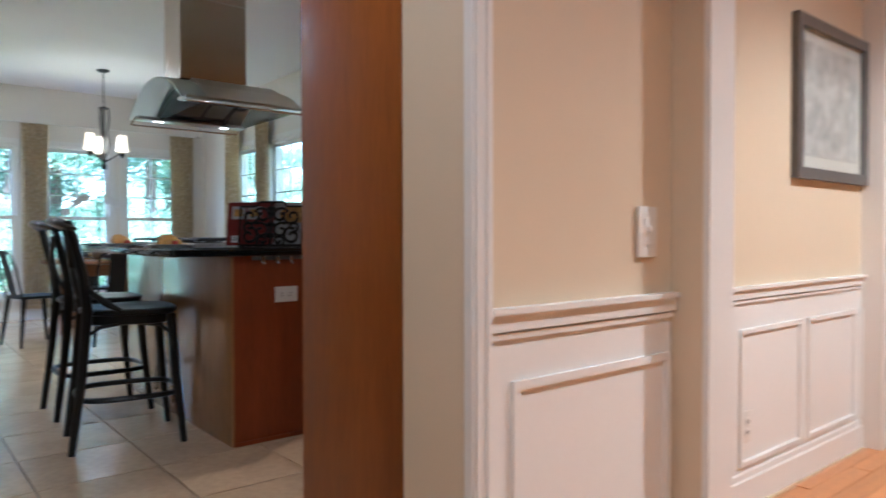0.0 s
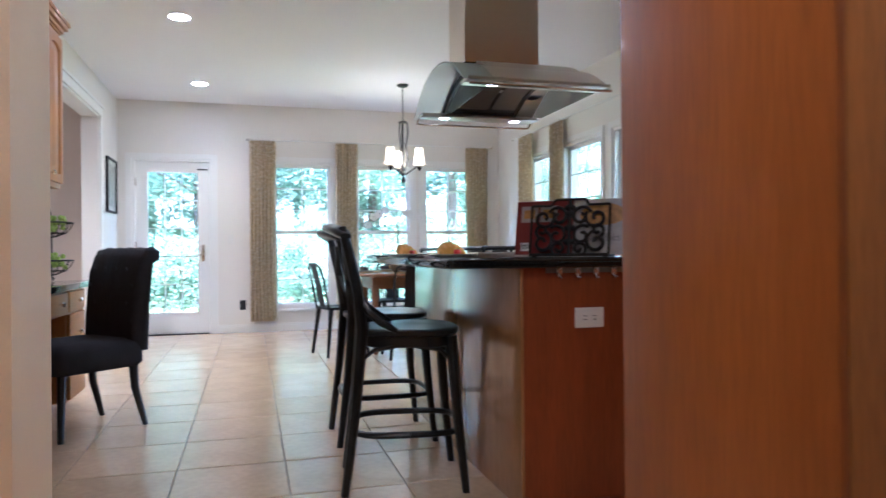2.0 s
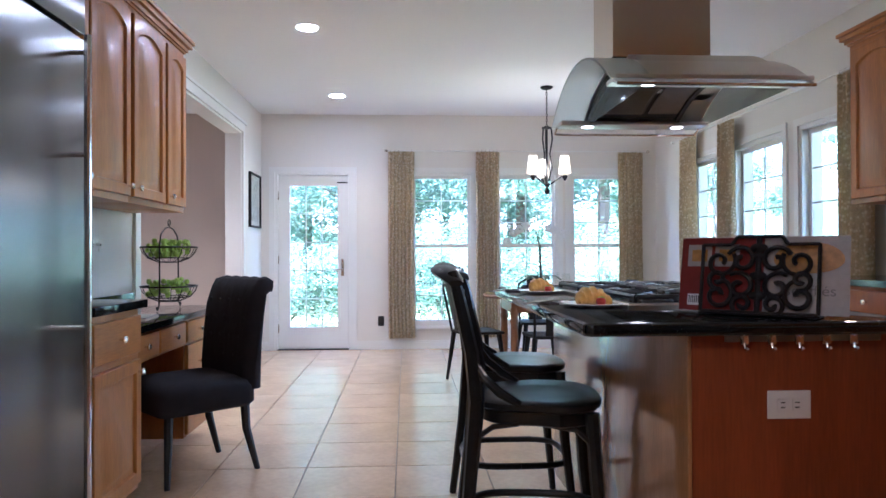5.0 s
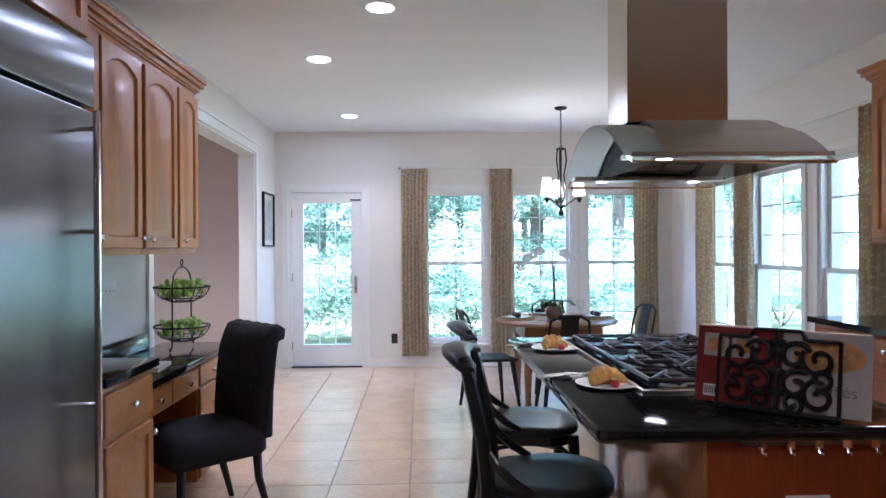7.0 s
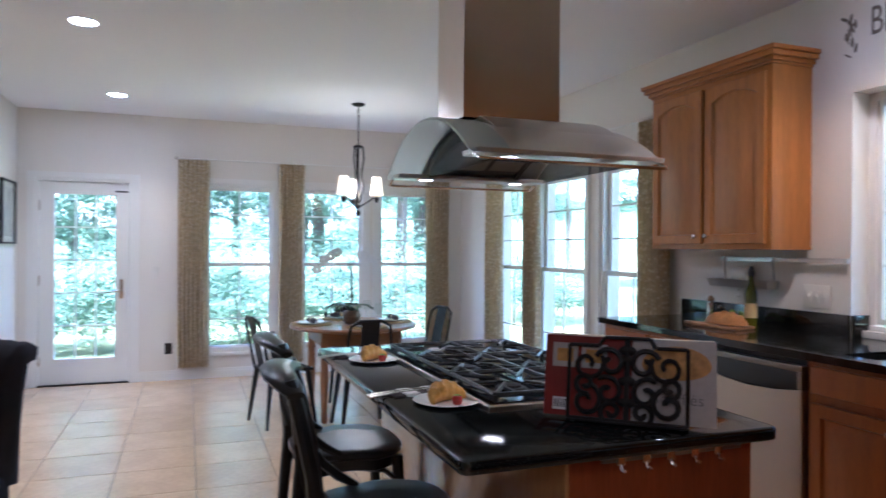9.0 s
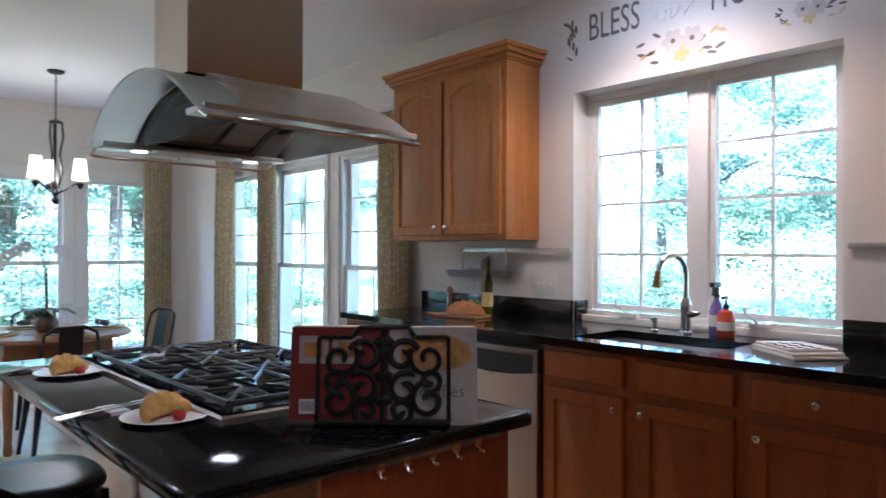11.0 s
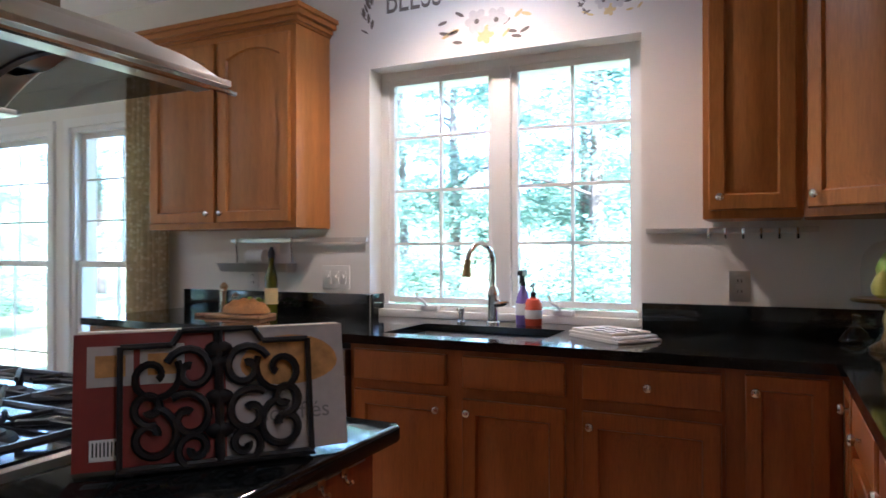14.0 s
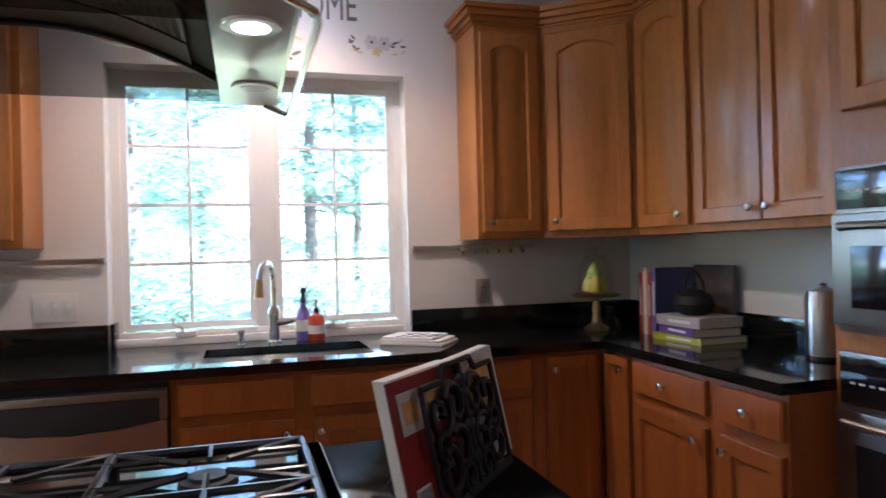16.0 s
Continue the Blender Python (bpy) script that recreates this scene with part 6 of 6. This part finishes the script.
# ---- plates on the island ----
def place(loc, rz):
    t = thing("side_plate", loc, "white china plate with a croissant and a strawberry", "plate", rz, "breakfast plates")
    part("plate", lathe(bmesh.new(), [(0.055, 0), (0.06, 0.003), (0.10, 0.012), (0.105, 0.015), (0.10, 0.0165), (0.06, 0.007), (0.02, 0.006)], 36), CHINA, t)
    cr = bmesh.new()
    lp = []
    for i in range(17):
        u = i / 16
        a = radians(-70 + 140 * u)
        rr = 0.033 * math.sin(math.pi * (0.06 + 0.88 * u)) ** 0.7 * (1.0 + 0.10 * math.cos(i * 2.1))
        c, q = math.cos(a), math.sin(a)
        lp.append([(0.075 * q + rr * math.cos(b) * q * 0.4, 0.05 * c - 0.03 + rr * math.cos(b) * c, 0.007 + rr * (1 + math.sin(b)) * 0.9) for b in [2 * math.pi * k / 10 for k in range(10)]])
    rings(cr, lp)
    part("croissant", cr, CROISSANT, t, sharp=40)
    sb = part("strawberry", lathe(bmesh.new(), [(0.004, 0.006), (0.013, 0.012), (0.017, 0.024), (0.013, 0.034), (0.004, 0.037)], 12, -0.015, -0.055), RED, t)
    cal = bmesh.new()
    for k in range(6):
        a = k * 1.05
        tube(cal, [(-0.015, -0.055, 0.037), (-0.015 + 0.012 * math.cos(a), -0.055 + 0.012 * math.sin(a), 0.037)], [0.004, 0.001], 5)
    part("calyx", cal, GREEN, sb)
    return t


p1 = place((1.385, 3.64, TOP_I), 25)
copy_thing(p1, pose(1.37, 4.45, TOP_I, 0, 0, 35))


def napkin(loc, rz):
    n = thing("striped_napkin", loc, "striped napkin with cutlery rolled beside a plate", "napkin", rz, "striped napkins")
    for k in range(6):
        mt = CLOTH if k % 2 else DARKCLOTH
        part("stripe", rings(bmesh.new(), [[(-0.13 + 0.045 * k, -0.045 + 0.006 * (k % 2), z), (-0.085 + 0.045 * k, -0.045 + 0.006 * ((k + 1) % 2), z), (-0.085 + 0.045 * k, 0.045, z), (-0.13 + 0.045 * k, 0.045, z)] for z in (0.0005, 0.007 + 0.004 * (k % 2))]), mt, n)
    for j in (-1, 1):
        part("fork" if j > 0 else "knife", tube(bmesh.new(), [(-0.20, 0.012 * j, 0.006), (-0.10, 0.012 * j, 0.013), (0.05, 0.012 * j, 0.014)], [0.008, 0.005, 0.004], 6, 0.5), CHROME, n)
    return n


n1 = napkin((1.375, 3.815, TOP_I), 8)
copy_thing(n1, pose(1.37, 4.62, TOP_I, 0, 0, 8))

# ---- table setting ----
ZT = 0.7555
for k in range(4):
    a = radians(-90 + 90 * k + 5)
    x, y = TX + 0.36 * math.cos(a), TY + 0.36 * math.sin(a)
    s_ = thing("place_setting", (x, y, ZT), "gold woven mat with a pale plate and a black napkin", "place setting", math.degrees(a) + 90, "table settings")
    part("woven_mat", lathe(bmesh.new(), [(0.16, 0), (0.165, 0.004), (0.16, 0.009), (0.10, 0.009)], 32), WOVEN, s_)
    part("plate", lathe(bmesh.new(), [(0.07, 0.0095), (0.12, 0.020), (0.125, 0.024), (0.118, 0.0245), (0.07, 0.014)], 32), CHINA, s_)
    nb = blob(bmesh.new(), (-0.05, 0, 0.04), 0.06, 0.028, 0.022, 12, 6, 0.12)
    blob(nb, (0.05, 0, 0.04), 0.06, 0.028, 0.022, 12, 6, 0.12)
    part("napkin", nb, DARKCLOTH, s_)
    part("napkin_ring", lathe(bmesh.new(), [(0.016, -0.012), (0.02, -0.012), (0.02, 0.012), (0.016, 0.012)], 14), BRONZE, s_, m=pose(0, 0, 0.04, 0, 90))
    gx, gy = TX + 0.24 * math.cos(a + 0.75), TY + 0.24 * math.sin(a + 0.75)
    w_ = thing("wine_glass", (gx, gy, ZT), "clear stemmed wine glass on the table", "wine glass", 0, "wine glasses")
    part("foot", lathe(bmesh.new(), [(0.032, 0), (0.032, 0.002), (0.006, 0.006), (0.004, 0.08), (0.008, 0.085)], 16), CLEAR, w_)
    part("bowl", lathe(bmesh.new(), [(0.006, 0.085), (0.026, 0.10), (0.036, 0.13), (0.034, 0.165), (0.030, 0.18)], 18, cap1=False), CLEAR, w_)
orc = thing("potted_orchid", (TX - 0.02, TY - 0.02, ZT), "white orchid in a mottled bronze pot", "orchid")
part("pot", lathe(bmesh.new(), [(0.05, 0), (0.075, 0.03), (0.08, 0.07), (0.065, 0.105), (0.06, 0.11), (0.05, 0.10)], 20), colored("mottled_bronze", (0.16, 0.10, 0.05), 0.4, vary=0.6, scale=25), orc)
for k in range(7):
    a = k * 0.95
    part("leaf", rings(bmesh.new(), [[(math.cos(a) * r - math.sin(a) * w, math.sin(a) * r + math.cos(a) * w, zz + (0.006 if w == 0 else 0)) for w in (-ww, 0, ww)] + [(math.cos(a) * r, math.sin(a) * r, zz - 0.004)] for r, zz, ww in ((0.02, 0.11, 0.012), (0.08, 0.16, 0.03), (0.14, 0.155, 0.028), (0.19, 0.12, 0.006))]), colored("dark_orchid_leaf", (0.03, 0.07, 0.025), 0.3) if k == 0 else bpy.data.materials["dark_orchid_leaf"], orc)
for sx, pts in ((-1, [(0, 0, 0.11), (-0.005, 0, 0.40), (-0.04, 0, 0.56), (-0.13, 0, 0.62), (-0.24, 0, 0.56), (-0.30, 0, 0.48)]), (1, [(0.01, 0, 0.11), (0.0, 0, 0.45), (0.03, 0, 0.60), (0.08, 0, 0.60), (0.16, 0, 0.57), (0.22, 0, 0.55)]), (0, [(0, 0.01, 0.11), (-0.01, 0.01, 0.50), (-0.02, 0.01, 0.72)])):
    part("stem", tube(bmesh.new(), pts, 0.0045, 6), colored("orchid_stem", (0.07, 0.06, 0.03)) if sx == -1 else bpy.data.materials["orchid_stem"], orc)
    if sx:
        for j, (x, y, zz) in enumerate(pts[3:] + [tuple((Vector(pts[3]) + Vector(pts[4])) / 2)]):
            fl = bmesh.new()
            for q in range(5):
                b = q * 1.2566 + j
                blob(fl, (x + 0.024 * math.cos(b), y - 0.012, zz - 0.02 + 0.024 * math.sin(b)), 0.022, 0.004, 0.018, 8, 5)
            part("flower", fl, PETAL, orc)

# ---- desk things ----
tb_ = thing("tiered_basket", (-0.70, 5.66, 0.781), "black wire two tier basket with green grapes", "basket", 90)
for zc, rr in ((0.09, 0.165), (0.33, 0.165)):
    hoop = {q: tube(bmesh.new(), [(rr * q * math.cos(a), rr * q * math.sin(a), zc + zz) for a in [2 * math.pi * k / 24 for k in range(25)]], 0.003 if q < 1 else 0.005, 5) for q, zz in ((1.0, 0.045), (0.75, -0.02), (0.4, -0.045))}
    bowl = part("wire_basket", hoop[1.0], IRON, tb_, "black wire bowl")
    part("hoop", hoop[0.75], IRON, bowl)
    part("hoop", hoop[0.4], IRON, bowl)
    for k in range(16):
        a = 2 * math.pi * k / 16
        part("wire", tube(bmesh.new(), [(rr * q * math.cos(a), rr * q * math.sin(a), zc + zz) for q, zz in ((1.0, 0.045), (0.93, 0.015), (0.75, -0.02), (0.4, -0.045), (0.05, -0.05))], 0.0022, 4), IRON, bowl)
hdl = bmesh.new()
for sx in (-1, 1):
    tube(hdl, [(sx * 0.2, 0, 0.005), (sx * 0.175, 0, 0.03), (sx * 0.167, 0, 0.12), (sx * 0.167, 0, 0.38), (sx * 0.145, 0, 0.45), (sx * 0.07, 0, 0.49), (0, 0, 0.50)], 0.005, 6)
    tube(hdl, [(sx * 0.2, 0, 0.005), (sx * 0.215, 0, 0.012), (sx * 0.21, 0, 0.022)], 0.005, 6)
tube(hdl, [(0.02 * math.sin(a), 0, 0.505 + 0.02 * (1 - math.cos(a))) for a in [2 * math.pi * k / 14 for k in range(15)]], 0.004, 5)
part("handle_frame", hdl, IRON, tb_)
part("clear_box", rings(bmesh.new(), [[(sx * h, sy * h * 0.8, z) for sx, sy in ((-1, -1), (1, -1), (1, 1), (-1, 1))] for h, z in ((0.075, 0.06), (0.09, 0.16), (0.085, 0.165), (0.07, 0.166))]), CLEAR, tb_, "clear plastic fruit box")
for zc, n in ((0.335, 85), (0.095, 60)):
    gm = bmesh.new()
    for k in range(n):
        a, q = r_.uniform(0, 6.3), 0.125 * r_.random() ** 0.5
        blob(gm, (q * math.cos(a), q * math.sin(a), zc - 0.015 + 0.095 * r_.random()), 0.016, 0.016, 0.018, 7, 5)
    part("grapes", gm, GREEN, tb_, "bunch of green grapes")
mg = thing("magazine_stack", (-0.64, 4.93, 0.7805), "small stack of magazines on the desk", "magazines", 96)
for k in range(3):
    part("magazine", boxed(-0.13 + 0.006 * k, 0.13 - 0.004 * k, -0.10, 0.10 - 0.005 * k, 0.006 * k, 0.006 * k + 0.0055, 0.001), COVERPALE if k == 2 else PAPER, mg)

# ---- wall lettering over the sink window ----
WALLM = Matrix(((0, 0, -1, E - 0.0012), (-1, 0, 0, 0), (0, 1, 0, 0), (0, 0, 0, 1)))


def on_wall(y, z):
    m = WALLM.copy()
    m[1][3], m[2][3] = y, z
    return m


lettering("wall_word", "BLESS", 0.19, on_wall(4.105, 2.442) @ Matrix.Diagonal((0.66, 1.05, 1, 1)), DECAL, None, "brown grey vinyl capital letters above the window")
lettering("wall_word", "HOME", 0.19, on_wall(3.44, 2.432) @ Matrix.Diagonal((0.62, 1.05, 1, 1)), DECAL, None, "brown grey vinyl capital letters above the window")
scr = bmesh.new()
for k in range(3):
    tube(scr, [(E - 0.002, 3.72 - 0.07 * k - 0.011 * j - 0.012 * math.sin(j * 1.7), 2.47 + 0.028 * math.sin(j * 1.25 + k)) for j in range(8)], 0.004, 4, 0.3)
tagged(new("wall_script", mesh("wall_script", scr, PALEDECAL)), "pale grey looping vinyl script on the wall", "lettering")


def spray(y, z, s, seed, label):
    """A flat floral transfer on the east wall."""
    t = thing("floral_decal", (E - 0.001, y, z), label, "wall decal", -90, "floral decals")
    r = random.Random(seed)

    def petal(cx, cz, l, w, ang, q=0.0008):
        pts = [(l * (0.5 + 0.5 * math.cos(a)), w * math.sin(a)) for a in [2 * math.pi * k / 12 for k in range(12)]]
        return rings(bmesh.new(), [[(cx + u * math.cos(ang) - v * math.sin(ang), yy, cz + u * math.sin(ang) + v * math.cos(ang)) for u, v in pts] for yy in (-q, 0.0)])
    for c, (cx, cz) in enumerate(((-0.02 * s, 0.02 * s), (0.075 * s, 0.015 * s))):
        for k in range(6):
            part("petal", petal(cx, cz, 0.06 * s, 0.022 * s, k * 1.047 + c, 0.0008 + 0.0002 * k), PALEDECAL, t)
        part("flower_eye", petal(cx - 0.012 * s, cz, 0.024 * s, 0.012 * s, 0, 0.0026), DECAL, t)
    for k in range(5):
        part("petal", petal(0.02 * s, -0.045 * s, 0.045 * s, 0.016 * s, k * 1.25, 0.001 + 0.0002 * k), YELLOWDECAL, t)
    for k in range(14):
        side = -1 if k % 2 else 1
        a = r.uniform(-0.5, 0.9)
        x0 = side * r.uniform(0.08, 0.19) * s + 0.02 * s
        part("leaf", petal(x0, r.uniform(-0.07, 0.06) * s, 0.05 * s, 0.008 * s, a if side > 0 else math.pi - a), DECAL if k % 3 else YELLOWDECAL, t)
    return t


spray(3.60, 2.315, 1.0, 1, "floral vinyl transfer in grey and ochre under the words")
spray(3.03, 2.325, 0.62, 2, "smaller floral vinyl transfer beside the words")
lv = thing("floral_decal", (E - 0.001, 4.20, 2.46), "dark leafy vinyl sprig before the first word", "wall decal", -90, "floral decals")
for k in range(12):
    a = 0.5 + 0.9 * (k % 2) + 0.25 * (k // 2)
    lp = [(0.05 * (0.5 + 0.5 * math.cos(q)), 0.009 * math.sin(q)) for q in [2 * math.pi * i / 10 for i in range(10)]]
    x0, z0 = 0.02 * math.sin(k), -0.10 + 0.017 * k
    part("leaf", rings(bmesh.new(), [[(x0 + u * math.cos(a) * (1 if k % 2 else -1) - v * math.sin(a), yy, z0 + u * math.sin(a) + v * math.cos(a)) for u, v in lp] for yy in (-0.0008, 0.0)]), DECAL, lv)

# ---- floor tiles ----
PITCH, GAP = 0.463, 0.006
half = PITCH / 2 - GAP / 2
tile_mesh = mesh("tile", rings(bmesh.new(), [[(sx * (half - i), sy * (half - i), z) for sx, sy in ((-1, -1), (1, -1), (1, 1), (-1, 1))] for i, z in ((0, -0.006), (0, -0.0015), (0.002, 0.0))], cap0=False), TILE)
for i in range(-4, 7):
    for j in range(-7, 12):
        x, y = 0.70 + PITCH * (i + 0.5), 4.50 + PITCH * (j + 0.5)
        if -1.05 < x < 3.9 and 1.3 < y < N:
            ob = new("tile", tile_mesh)
            ob.parent = floor
            ob.location = (x, y, 0)
            ob.rotation_euler[2] = radians(90 * ((i * 7 + j * 3) % 4))
strip = mesh("floor_board", rings(bmesh.new(), [[(sx * 0.6, sy * 0.0405, z) for sx, sy in ((-1, -1), (1, -1), (1, 1), (-1, 1))] for z in (-0.006, -0.0005)], cap0=False), FLOORWOOD)
for j in range(26):
    for i in range(5):
        x, y = 1.2 + 1.203 * i + 0.4 * (j % 3), 1.25 - 0.083 * j
        if (0.0 if y < 1.0 else 2.5) < x < 5.6:
            ob = new("floor_board", strip)
            ob.parent = floor_hall
            ob.location = (x, y, 0.0)
